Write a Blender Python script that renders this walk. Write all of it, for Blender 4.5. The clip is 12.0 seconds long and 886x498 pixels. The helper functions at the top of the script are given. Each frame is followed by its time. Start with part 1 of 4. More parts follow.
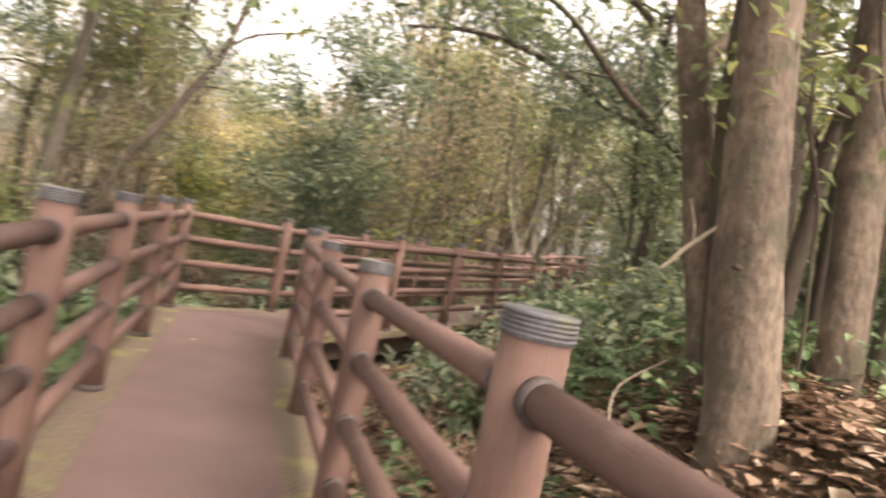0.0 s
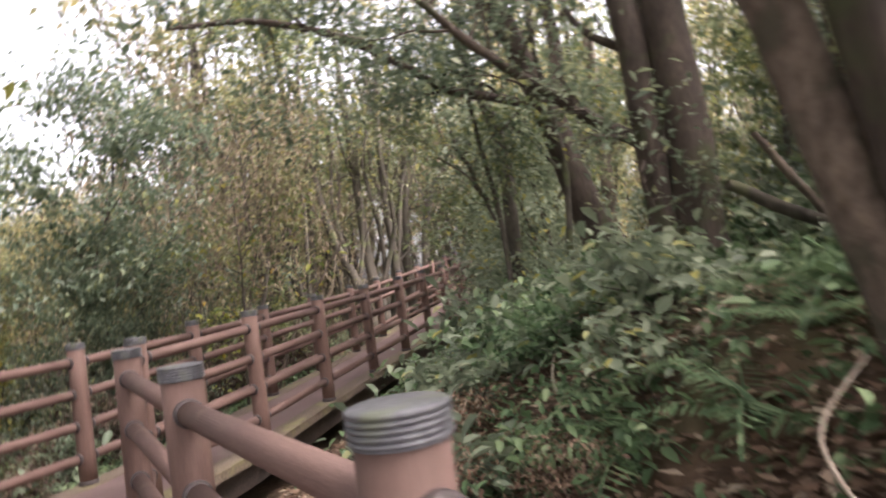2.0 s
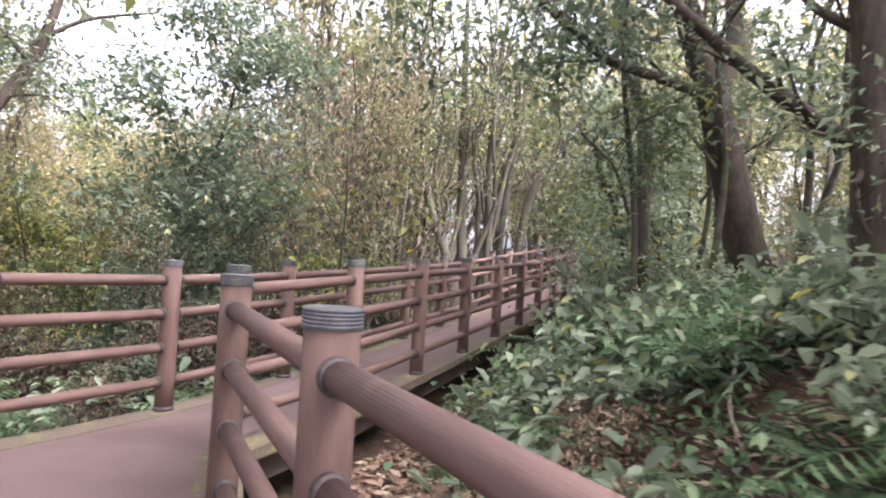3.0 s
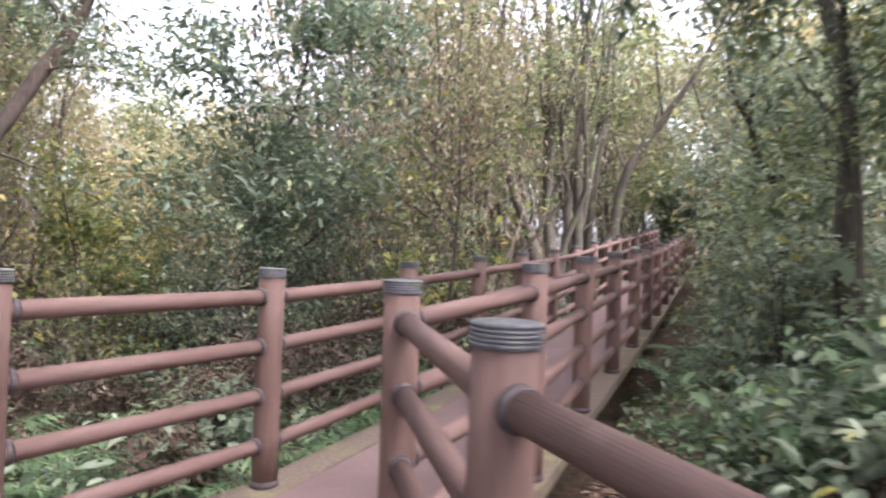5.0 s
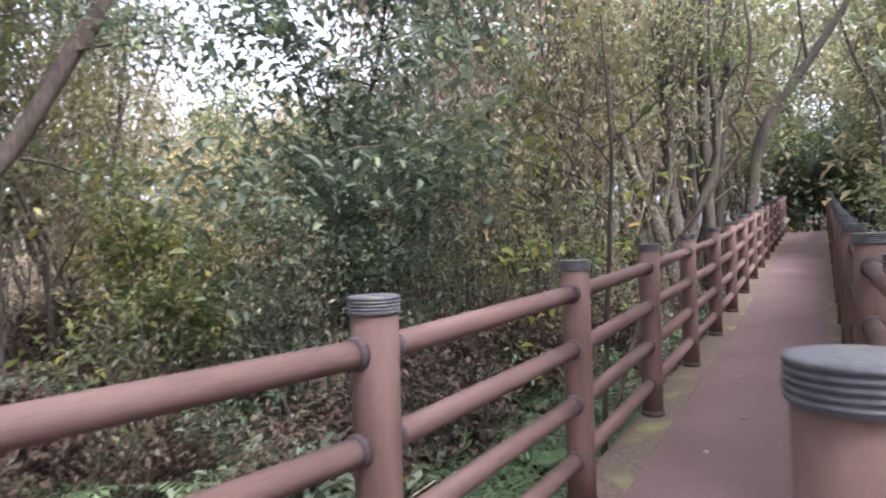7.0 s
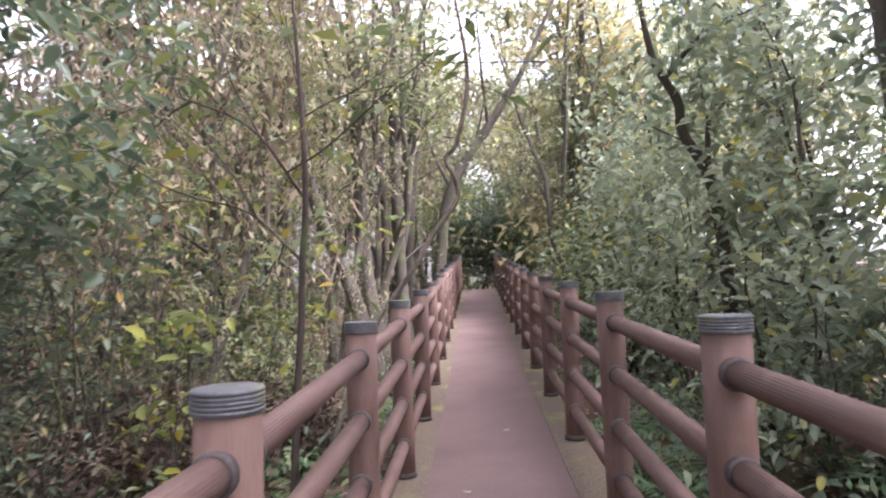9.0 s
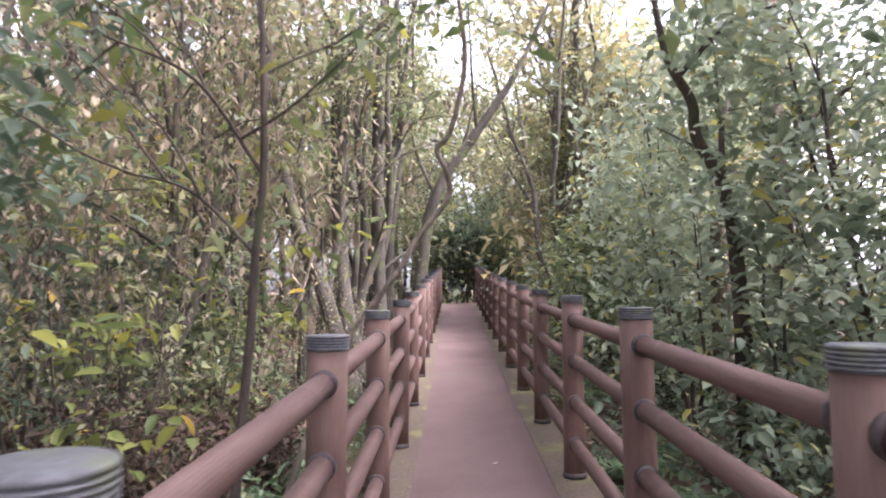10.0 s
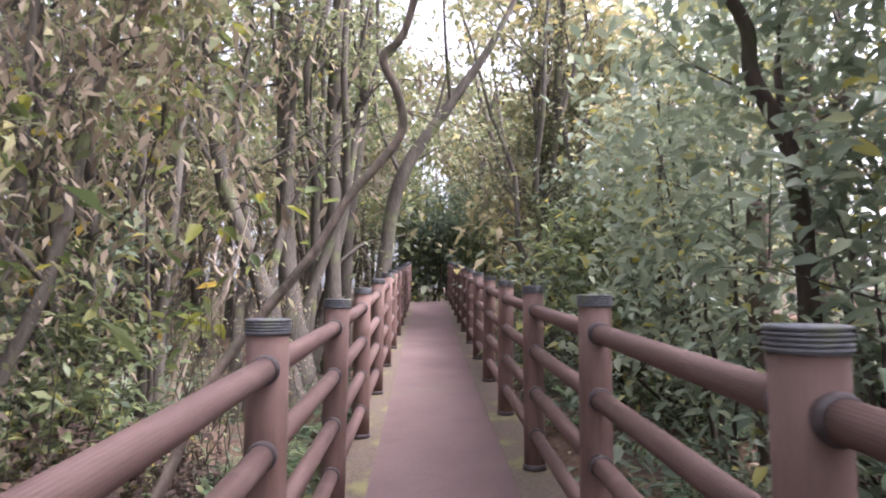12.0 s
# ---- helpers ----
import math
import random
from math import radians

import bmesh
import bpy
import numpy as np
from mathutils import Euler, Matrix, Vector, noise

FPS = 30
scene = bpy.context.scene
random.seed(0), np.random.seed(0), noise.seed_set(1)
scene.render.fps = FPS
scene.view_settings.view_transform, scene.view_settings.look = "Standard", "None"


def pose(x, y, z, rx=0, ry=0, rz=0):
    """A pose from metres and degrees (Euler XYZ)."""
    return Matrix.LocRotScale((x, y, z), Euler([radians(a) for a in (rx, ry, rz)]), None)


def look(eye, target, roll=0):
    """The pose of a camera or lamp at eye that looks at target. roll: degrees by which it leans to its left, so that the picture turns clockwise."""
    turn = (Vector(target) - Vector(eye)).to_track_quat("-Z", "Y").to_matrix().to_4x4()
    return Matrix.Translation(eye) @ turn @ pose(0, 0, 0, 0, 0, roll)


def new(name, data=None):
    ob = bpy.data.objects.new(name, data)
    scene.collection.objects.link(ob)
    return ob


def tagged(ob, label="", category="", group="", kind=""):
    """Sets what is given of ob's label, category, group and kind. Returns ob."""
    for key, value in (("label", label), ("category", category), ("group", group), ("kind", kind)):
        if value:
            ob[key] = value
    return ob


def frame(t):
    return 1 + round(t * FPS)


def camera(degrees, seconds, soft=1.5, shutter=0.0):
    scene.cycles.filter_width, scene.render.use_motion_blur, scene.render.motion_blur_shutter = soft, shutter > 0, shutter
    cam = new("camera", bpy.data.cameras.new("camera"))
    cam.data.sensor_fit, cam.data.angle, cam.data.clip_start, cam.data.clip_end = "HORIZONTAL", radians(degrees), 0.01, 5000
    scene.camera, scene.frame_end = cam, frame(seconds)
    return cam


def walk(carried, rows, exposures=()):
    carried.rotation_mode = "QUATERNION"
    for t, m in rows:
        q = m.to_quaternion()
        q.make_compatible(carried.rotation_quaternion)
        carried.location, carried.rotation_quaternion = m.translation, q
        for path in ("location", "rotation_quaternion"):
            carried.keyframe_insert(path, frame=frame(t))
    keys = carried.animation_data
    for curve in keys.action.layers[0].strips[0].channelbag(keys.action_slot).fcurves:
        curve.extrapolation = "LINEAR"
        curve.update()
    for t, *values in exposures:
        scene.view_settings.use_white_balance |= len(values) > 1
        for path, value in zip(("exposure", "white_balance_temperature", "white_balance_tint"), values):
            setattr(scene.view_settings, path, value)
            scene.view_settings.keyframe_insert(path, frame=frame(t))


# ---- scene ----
cam = camera(69.7, 12.0, 2.0, 0.5)
PATH = [
    (0, (0.900, -0.129, 1.284), (0.663, 1.857, 1.271), 12.0),
    (0.2, (0.884, 0.121, 1.293), (0.797, 2.119, 1.318), 11.2),
    (0.5, (0.818, 0.374, 1.336), (0.866, 2.369, 1.459), 8.0),
    (0.9, (0.609, 0.701, 1.409), (0.741, 2.693, 1.543), -3.2),
    (1, (0.574, 0.796, 1.412), (0.767, 2.781, 1.565), -5.7),
    (1.5, (0.483, 1.278, 1.331), (0.852, 3.240, 1.445), -17.2),
    (1.8, (0.370, 1.434, 1.335), (0.715, 3.402, 1.425), -13.4),
    (2, (0.257, 1.627, 1.321), (0.598, 3.595, 1.419), -7.7),
    (2.2, (0.155, 1.823, 1.305), (0.422, 3.802, 1.420), -2.3),
    (2.5, (-0.001, 1.976, 1.291), (0.158, 3.969, 1.364), 2.5),
    (2.7, (-0.039, 2.105, 1.265), (0.059, 4.102, 1.329), 3.4),
    (4.3, (-0.730, 3.535, 1.292), (-0.561, 5.528, 1.322), 1.9),
    (4.5, (-0.779, 3.604, 1.303), (-0.647, 5.600, 1.332), 2.0),
    (5, (-1.036, 4.089, 1.310), (-1.058, 6.088, 1.331), 2.2),
    (5.5, (-1.217, 4.522, 1.256), (-1.404, 6.513, 1.221), 0.2),
    (6, (-1.392, 4.904, 1.252), (-1.673, 6.884, 1.227), -1.3),
    (6.5, (-1.545, 5.337, 1.320), (-1.845, 7.314, 1.304), -1.3),
    (7, (-1.560, 5.810, 1.340), (-1.831, 7.792, 1.332), -1.7),
    (7.5, (-1.609, 6.284, 1.319), (-1.641, 8.283, 1.365), -2.8),
    (7.7, (-1.566, 6.446, 1.368), (-1.464, 8.443, 1.401), -2.9),
    (9.3, (-1.374, 7.771, 1.439), (-0.630, 9.620, 1.609), -1.1),
    (9.5, (-1.370, 7.880, 1.395), (-0.619, 9.724, 1.582), -0.3),
    (10, (-1.211, 8.189, 1.421), (-0.460, 10.035, 1.596), 0.0),
    (10.5, (-1.009, 8.589, 1.424), (-0.217, 10.418, 1.595), 0.2),
    (11, (-0.837, 8.910, 1.429), (-0.027, 10.730, 1.605), 0.2),
    (11.5, (-0.658, 9.254, 1.464), (0.162, 11.069, 1.638), 0.5),
    (12, (-0.506, 9.641, 1.448), (0.322, 11.454, 1.615), 0.4),
]
walk(cam, [(t, look(eye, target, roll)) for t, eye, target, roll in PATH], [(0.0, 2.78, 7550, 21), (0.5, 2.78, 7300, 21), (1.0, 2.15, 7050, 21), (1.5, 2.1, 7000, 22), (2.0, 2.5, 6600, 22), (2.5, 2.98, 6150, 23), (4.5, 2.88, 6000, 24), (6.0, 2.88, 5900, 24), (7.0, 2.58, 5780, 24), (9.5, 3.03, 5950, 27), (12.0, 2.92, 5850, 28)])
SKY, SUN = 0.15, 0.5
# ---- world, sun and exposure ----
world = bpy.data.worlds.new("overcast_sky")
scene.world = world
world.use_nodes = True
wn, wl = world.node_tree.nodes, world.node_tree.links
SUN_UP, SUN_ROUND = radians(54), radians(128)
sky = wn.new("ShaderNodeTexSky")
sky.sky_type, sky.sun_disc = "NISHITA", False
sky.sun_elevation, sky.sun_rotation = SUN_UP, SUN_ROUND
sky.air_density, sky.dust_density, sky.ozone_density = 1.0, 6.0, 1.0
hsv = wn.new("ShaderNodeHueSaturation")
hsv.inputs["Saturation"].default_value = 0.25
wl.new(sky.outputs[0], hsv.inputs["Color"])
wl.new(hsv.outputs[0], wn["Background"].inputs[0])
wn["Background"].inputs[1].default_value = SKY
sun = new("sun", bpy.data.lights.new("sun", "SUN"))
sun.data.energy, sun.data.angle, sun.data.color = SUN, radians(14), (1.0, 0.96, 0.90)
sun.matrix_world = look((0, 0, 30), Vector((0, 0, 30)) - Vector((math.sin(SUN_ROUND) * math.cos(SUN_UP), math.cos(SUN_ROUND) * math.cos(SUN_UP), math.sin(SUN_UP))))

rng = np.random.default_rng(7)


# ---- materials ----
def base_mat(name, rough=0.8):
    m = bpy.data.materials.new(name)
    m.use_nodes = True
    b = m.node_tree.nodes["Principled BSDF"]
    b.inputs["Roughness"].default_value = rough
    b.inputs["Specular IOR Level"].default_value = 0.3
    return m, m.node_tree.nodes, m.node_tree.links, b


def ramp(nodes, stops):
    r = nodes.new("ShaderNodeValToRGB")
    el = r.color_ramp.elements
    while len(el) < len(stops):
        el.new(0.5)
    for e, (p, c) in zip(el, stops):
        e.position, e.color = p, (*c, 1)
    return r


def noise_tex(nodes, links, scale, detail=4, coord="Object", stretch=None):
    tc = nodes.new("ShaderNodeTexCoord")
    n = nodes.new("ShaderNodeTexNoise")
    n.inputs["Scale"].default_value, n.inputs["Detail"].default_value = scale, detail
    src = tc.outputs[coord]
    if stretch:
        mp = nodes.new("ShaderNodeMapping")
        mp.inputs["Scale"].default_value = stretch
        links.new(src, mp.inputs["Vector"])
        src = mp.outputs[0]
    links.new(src, n.inputs["Vector"])
    return n


def mixc(nodes, links, fac, a, b, mode="MIX"):
    x = nodes.new("ShaderNodeMix")
    x.data_type, x.blend_type = "RGBA", mode
    for key, v in ((0, fac), (6, a), (7, b)):
        if hasattr(v, "is_linked"):
            links.new(v, x.inputs[key])
        else:
            x.inputs[key].default_value = v if key == 0 else (*v, 1)
    return x.outputs[2]


def bump(nodes, links, b, height, strength, dist):
    bp = nodes.new("ShaderNodeBump")
    bp.inputs["Strength"].default_value, bp.inputs["Distance"].default_value = strength, dist
    links.new(height, bp.inputs["Height"])
    links.new(bp.outputs[0], b.inputs["Normal"])


def mat_two(name, c1, c2, scale, rough=0.8, fine=60, bump_s=0.4, bump_d=0.004, stretch=None, c3=None, c3_scale=2.0, c3_at=(0.55, 0.7), coord="Object", rand=0.0, gr=(0.62, 1.25)):
    """Two tones by a coarse noise, fine grain on top, and a third tone in patches."""
    m, n, l, b = base_mat(name, rough)
    coarse = noise_tex(n, l, scale, 5, coord, stretch)
    r = ramp(n, [(0.3, c1), (0.7, c2)])
    l.new(coarse.outputs[0], r.inputs[0])
    grain = noise_tex(n, l, fine, 6, coord, stretch)
    g = ramp(n, [(0.25, (gr[0],) * 3), (0.75, (gr[1],) * 3)])
    l.new(grain.outputs[0], g.inputs[0])
    col = mixc(n, l, 1.0, r.outputs[0], g.outputs[0], "MULTIPLY")
    if c3:
        pn = noise_tex(n, l, c3_scale, 6, coord)
        pr = ramp(n, [(c3_at[0], (0, 0, 0)), (c3_at[1], (1, 1, 1))])
        l.new(pn.outputs[0], pr.inputs[0])
        col = mixc(n, l, pr.outputs[0], col, c3)
    if rand:
        oi = n.new("ShaderNodeObjectInfo")
        rr = ramp(n, [(0.0, (1 - rand,) * 3), (1.0, (1 + rand,) * 3)])
        l.new(oi.outputs["Random"], rr.inputs[0])
        col = mixc(n, l, 1.0, col, rr.outputs[0], "MULTIPLY")
    l.new(col, b.inputs["Base Color"])
    bump(n, l, b, grain.outputs[0], bump_s, bump_d)
    return m


def mat_leaf(name, tones, rough=0.45, translucent=0.35):
    """Leaves: each one picks its tone from the ramp."""
    m, n, l, b = base_mat(name, rough)
    geo = n.new("ShaderNodeNewGeometry")
    r = ramp(n, tones)
    l.new(geo.outputs["Random Per Island"], r.inputs[0])
    oi = n.new("ShaderNodeObjectInfo")
    rr = ramp(n, [(0.0, (0.8, 0.82, 0.8)), (1.0, (1.2, 1.15, 1.1))])
    l.new(oi.outputs["Random"], rr.inputs[0])
    col = mixc(n, l, 1.0, r.outputs[0], rr.outputs[0], "MULTIPLY")
    l.new(col, b.inputs["Base Color"])
    t = n.new("ShaderNodeBsdfTranslucent")
    l.new(col, t.inputs[0])
    mx = n.new("ShaderNodeMixShader")
    mx.inputs[0].default_value = translucent
    l.new(b.outputs[0], mx.inputs[1])
    l.new(t.outputs[0], mx.inputs[2])
    l.new(mx.outputs[0], n["Material Output"].inputs[0])
    return m


M_POST = mat_two("weathered_brown_post", (0.112, 0.067, 0.053), (0.165, 0.101, 0.081), 3.0, 0.75, 40, 0.3, 0.002, (6, 6, 0.6), (0.17, 0.12, 0.09), 4.0, (0.6, 0.8), rand=0.1, gr=(0.86, 1.12))
M_RAIL = mat_two("weathered_brown_rail", (0.122, 0.074, 0.060), (0.188, 0.119, 0.099), 3.0, 0.7, 40, 0.3, 0.002, (6, 6, 0.6), (0.25, 0.18, 0.145), 3.0, (0.6, 0.8), rand=0.10, gr=(0.86, 1.12))
M_CAP = mat_two("dark_grey_cap", (0.075, 0.075, 0.08), (0.15, 0.15, 0.155), 8.0, 0.5, 70, 0.3, 0.002, c3=(0.13, 0.14, 0.10), c3_scale=9.0)
M_SOCKET = mat_two("dark_socket", (0.05, 0.04, 0.04), (0.10, 0.08, 0.075), 8.0, 0.6, 70)
M_DECK = mat_two("pinkish_brown_deck", (0.122, 0.081, 0.073), (0.172, 0.117, 0.106), 1.2, 0.85, 60, 0.3, 0.002, c3=(0.145, 0.115, 0.088), c3_scale=0.9, c3_at=(0.58, 0.75), gr=(0.88, 1.1))
M_KERB = mat_two("mossy_deck_edge", (0.145, 0.108, 0.088), (0.15, 0.123, 0.075), 3.0, 0.9, 50, 0.4, 0.004, c3=(0.21, 0.195, 0.085), c3_scale=3.0)
M_BEAM = mat_two("dark_beam", (0.07, 0.055, 0.045), (0.12, 0.09, 0.07), 4, 0.8)
M_BARK = mat_two("grey_brown_bark", (0.085, 0.066, 0.05), (0.195, 0.152, 0.115), 4.5, 0.9, 34, 1.0, 0.014, (1, 1, 0.5), (0.075, 0.066, 0.046), 5.5, (0.5, 0.62), gr=(0.55, 1.3))
M_BARK_DARK = mat_two("dark_bark", (0.045, 0.035, 0.028), (0.092, 0.07, 0.055), 5.0, 0.9, 30, 0.8, 0.01, (1, 1, 0.35), (0.06, 0.064, 0.032), 3.0)
M_BARK_GREY = mat_two("mossy_grey_bark", (0.05, 0.044, 0.034), (0.105, 0.09, 0.07), 5.0, 0.9, 30, 0.7, 0.008, (1, 1, 0.35), (0.11, 0.13, 0.05), 2.5)
M_DEAD = mat_two("pale_dead_wood", (0.28, 0.225, 0.17), (0.42, 0.35, 0.27), 6.0, 0.8, 40, 0.4, 0.004, (1, 1, 0.3))
M_SOIL = mat_two("leaf_littered_soil", (0.055, 0.04, 0.026), (0.15, 0.095, 0.06), 1.6, 0.95, 14, 0.9, 0.03, c3=(0.07, 0.085, 0.03), c3_scale=0.5, c3_at=(0.5, 0.7))
M_STONE = mat_two("mossy_stone", (0.16, 0.14, 0.11), (0.30, 0.27, 0.22), 5, 0.9, 40, 0.6, 0.01, c3=(0.10, 0.12, 0.04), c3_scale=4)
L_DARK = mat_leaf("dark_evergreen_leaf", [(0.0, (0.075, 0.108, 0.07)), (0.5, (0.13, 0.172, 0.115)), (0.85, (0.205, 0.25, 0.17)), (1.0, (0.26, 0.28, 0.12))], 0.38, 0.4)
L_MID = mat_leaf("mid_green_leaf", [(0.0, (0.09, 0.12, 0.06)), (0.5, (0.15, 0.19, 0.09)), (0.9, (0.23, 0.265, 0.115)), (1.0, (0.38, 0.33, 0.06))], 0.45, 0.4)
L_YELLOW = mat_leaf("yellow_green_leaf", [(0.0, (0.10, 0.14, 0.055)), (0.6, (0.17, 0.20, 0.075)), (0.90, (0.26, 0.26, 0.07)), (1.0, (0.42, 0.32, 0.06))], 0.5, 0.45)
L_TAN = mat_leaf("dry_tan_leaf", [(0.0, (0.17, 0.135, 0.098)), (0.5, (0.27, 0.22, 0.158)), (0.85, (0.36, 0.31, 0.225)), (1.0, (0.24, 0.25, 0.10))], 0.7, 0.4)
L_OLIVE = mat_leaf("olive_leaf", [(0.0, (0.12, 0.135, 0.07)), (0.5, (0.19, 0.21, 0.11)), (0.9, (0.29, 0.29, 0.16)), (1.0, (0.36, 0.30, 0.10))], 0.55, 0.4)
L_FERN = mat_leaf("fern_green", [(0.0, (0.07, 0.125, 0.06)), (0.6, (0.13, 0.21, 0.10)), (1.0, (0.25, 0.33, 0.18))], 0.5, 0.35)
L_BROAD = mat_leaf("grey_green_broad_leaf", [(0.0, (0.13, 0.17, 0.11)), (0.5, (0.23, 0.28, 0.19)), (0.9, (0.34, 0.39, 0.27)), (1.0, (0.40, 0.36, 0.08))], 0.35, 0.4)
# leaf of distant trees: haze is put into the colour as a paler yellow-tan
L_HAZE = mat_leaf("haze_pale_leaf", [(0.0, (0.20, 0.20, 0.10)), (0.45, (0.32, 0.30, 0.16)), (0.8, (0.42, 0.37, 0.23)), (1.0, (0.50, 0.42, 0.15))], 0.6, 0.5)
L_GOLD = mat_leaf("yellow_broad_leaf", [(0.0, (0.11, 0.15, 0.06)), (0.5, (0.20, 0.24, 0.08)), (0.85, (0.36, 0.36, 0.07)), (1.0, (0.55, 0.33, 0.06))], 0.45, 0.5)
L_LITTER = mat_leaf("dead_leaf", [(0.0, (0.12, 0.075, 0.05)), (0.5, (0.25, 0.155, 0.105)), (0.85, (0.38, 0.26, 0.185)), (1.0, (0.50, 0.40, 0.30))], 0.75, 0.1)
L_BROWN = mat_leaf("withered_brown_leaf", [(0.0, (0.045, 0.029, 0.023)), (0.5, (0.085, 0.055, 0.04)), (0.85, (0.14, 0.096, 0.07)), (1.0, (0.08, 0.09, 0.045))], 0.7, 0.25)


# ---- mesh helpers ----
def mesh_np(name, verts, quads, mat, smooth=False):
    me = bpy.data.meshes.new(name)
    verts, quads = np.asarray(verts, dtype=np.float32), np.asarray(quads, dtype=np.int32)
    k = quads.shape[1]
    me.vertices.add(len(verts))
    me.vertices.foreach_set("co", verts.ravel())
    me.loops.add(quads.size)
    me.loops.foreach_set("vertex_index", quads.ravel())
    me.polygons.add(len(quads))
    me.polygons.foreach_set("loop_start", np.arange(0, quads.size, k, dtype=np.int32))
    if smooth:
        me.polygons.foreach_set("use_smooth", np.ones(len(quads), dtype=bool))
    me.update(calc_edges=True)
    me.materials.append(mat)
    return me


def bm_mesh(name, bm, mat, smooth=False):
    me = bpy.data.meshes.new(name)
    bm.to_mesh(me)
    bm.free()
    if smooth:
        for p in me.polygons:
            p.use_smooth = True
    me.materials.append(mat)
    return me


def put(name, me, parent=None, m=None, label=""):
    ob = new(name, me)
    if parent is not None:
        ob.parent = parent
    if m is not None:
        ob.matrix_basis = m
    if label:
        tagged(ob, label)
    return ob


def lathe(profile, sides, flute=0.0):
    """Quads of a turned form about z; flute makes every other side shallower."""
    prof = np.array(profile)
    a = np.arange(sides) * 2 * math.pi / sides
    rad = np.where(np.arange(sides) % 2 == 0, 1.0, 1.0 - flute)
    v = np.stack([np.outer(prof[:, 0], np.cos(a) * rad), np.outer(prof[:, 0], np.sin(a) * rad), np.repeat(prof[:, 1:2], sides, 1)], -1).reshape(-1, 3)
    i, j = np.meshgrid(np.arange(len(prof) - 1), np.arange(sides), indexing="ij")
    jn = (j + 1) % sides
    q = np.stack([i * sides + j, i * sides + jn, (i + 1) * sides + jn, (i + 1) * sides + j], -1).reshape(-1, 4)
    return v, q


def smooth_path(points, per=5):
    """A Catmull-Rom line through (x, y, z, radius) rows."""
    p = np.array(points, dtype=float)
    p = np.vstack([2 * p[0] - p[1], p, 2 * p[-1] - p[-2]])
    out = []
    for k in range(1, len(p) - 2):
        for u in np.arange(per) / per:
            a, b, c, d = p[k - 1:k + 3]
            out.append(0.5 * (2 * b + (c - a) * u + (2 * a - 5 * b + 4 * c - d) * u * u + (3 * b - a - 3 * c + d) * u ** 3))
    out.append(p[-2])
    out = np.array(out)
    out[:, 3] = np.maximum(out[:, 3], 0.002)
    return out


class Wood:
    """Gathers tapered tubes into one mesh."""

    def __init__(self):
        self.v, self.q, self.n = [], [], 0

    def tube(self, points, sides=8, per=4, rough=0.0, seed=0):
        p = smooth_path(points, per)
        t = np.gradient(p[:, :3], axis=0)
        t /= np.linalg.norm(t, axis=1)[:, None] + 1e-9
        ref = np.where(np.abs(t[:, 2:3]) > 0.9, np.array([[1.0, 0, 0]]), np.array([[0, 0, 1.0]]))
        ref = np.repeat(ref[:1], len(t), 0) if np.all(np.abs(t @ ref[0]) < 0.97) else ref
        u = np.cross(t, ref)
        u /= np.linalg.norm(u, axis=1)[:, None] + 1e-9
        w = np.cross(t, u)
        a = np.arange(sides) * 2 * math.pi / sides
        r = p[:, 3:4]
        if rough:
            g = np.random.default_rng(seed)
            lobes = 1 + rough * (np.sin(2 * a[None] + g.random() * 6 + p[:, 2:3] * 1.3) + 0.6 * np.sin(3 * a[None] + g.random() * 6 - p[:, 2:3] * 2.1) + 0.4 * g.normal(size=(len(p), sides)))
            r = r * lobes
        else:
            r = np.repeat(r, sides, 1)
        v = p[:, None, :3] + r[..., None] * (np.cos(a)[None, :, None] * u[:, None] + np.sin(a)[None, :, None] * w[:, None])
        i, j = np.meshgrid(np.arange(len(p) - 1), np.arange(sides), indexing="ij")
        jn = (j + 1) % sides
        q = np.stack([i * sides + j, i * sides + jn, (i + 1) * sides + jn, (i + 1) * sides + j], -1).reshape(-1, 4) + self.n
        self.v.append(v.reshape(-1, 3)), self.q.append(q)
        self.n += len(p) * sides
        return p

    def mesh(self, name, mat):
        return mesh_np(name, np.vstack(self.v), np.vstack(self.q), mat, True)


def leaves(centres, size, aspect=0.42, droop=0.3, g=None, spread=0.25, oval=False):
    """Folded leaf blades, one per centre: rows of vertices and quads. oval: rounder blades of two halves."""
    g = g or rng
    n = len(centres)
    ang = g.random(n) * 2 * math.pi
    d = np.stack([np.cos(ang), np.sin(ang), g.normal(-droop, 0.45, n)], -1)
    d /= np.linalg.norm(d, axis=1)[:, None]
    up = np.stack([g.normal(0, 0.45, n), g.normal(0, 0.45, n), np.ones(n)], -1)
    s = np.cross(d, up)
    s /= np.linalg.norm(s, axis=1)[:, None] + 1e-9
    nrm = np.cross(s, d)
    ln = (size * (1 + spread * g.normal(size=n)))[:, None]
    wd = ln * aspect * 0.5
    c = np.asarray(centres)
    if oval:
        lift = nrm * wd * 0.4
        a, b = d * ln * 0.28, d * ln * 0.68 - nrm * ln * 0.05
        v = np.stack([c, c + a + s * wd + lift, c + b + s * wd * 0.8 + lift, c + d * ln - nrm * ln * 0.15, c + b - s * wd * 0.8 + lift, c + a - s * wd + lift], 1).reshape(-1, 3)
        k = np.arange(n)[:, None] * 6
        return v, np.concatenate([k + np.array([[0, 1, 2, 3]]), k + np.array([[0, 3, 4, 5]])], 1).reshape(-1, 4)
    v = np.stack([c, c + d * ln * 0.45 + s * wd + nrm * wd * 0.35, c + d * ln - nrm * ln * 0.12, c + d * ln * 0.45 - s * wd + nrm * wd * 0.35], 1).reshape(-1, 3)
    q = np.arange(n * 4).reshape(-1, 4)
    return v, q


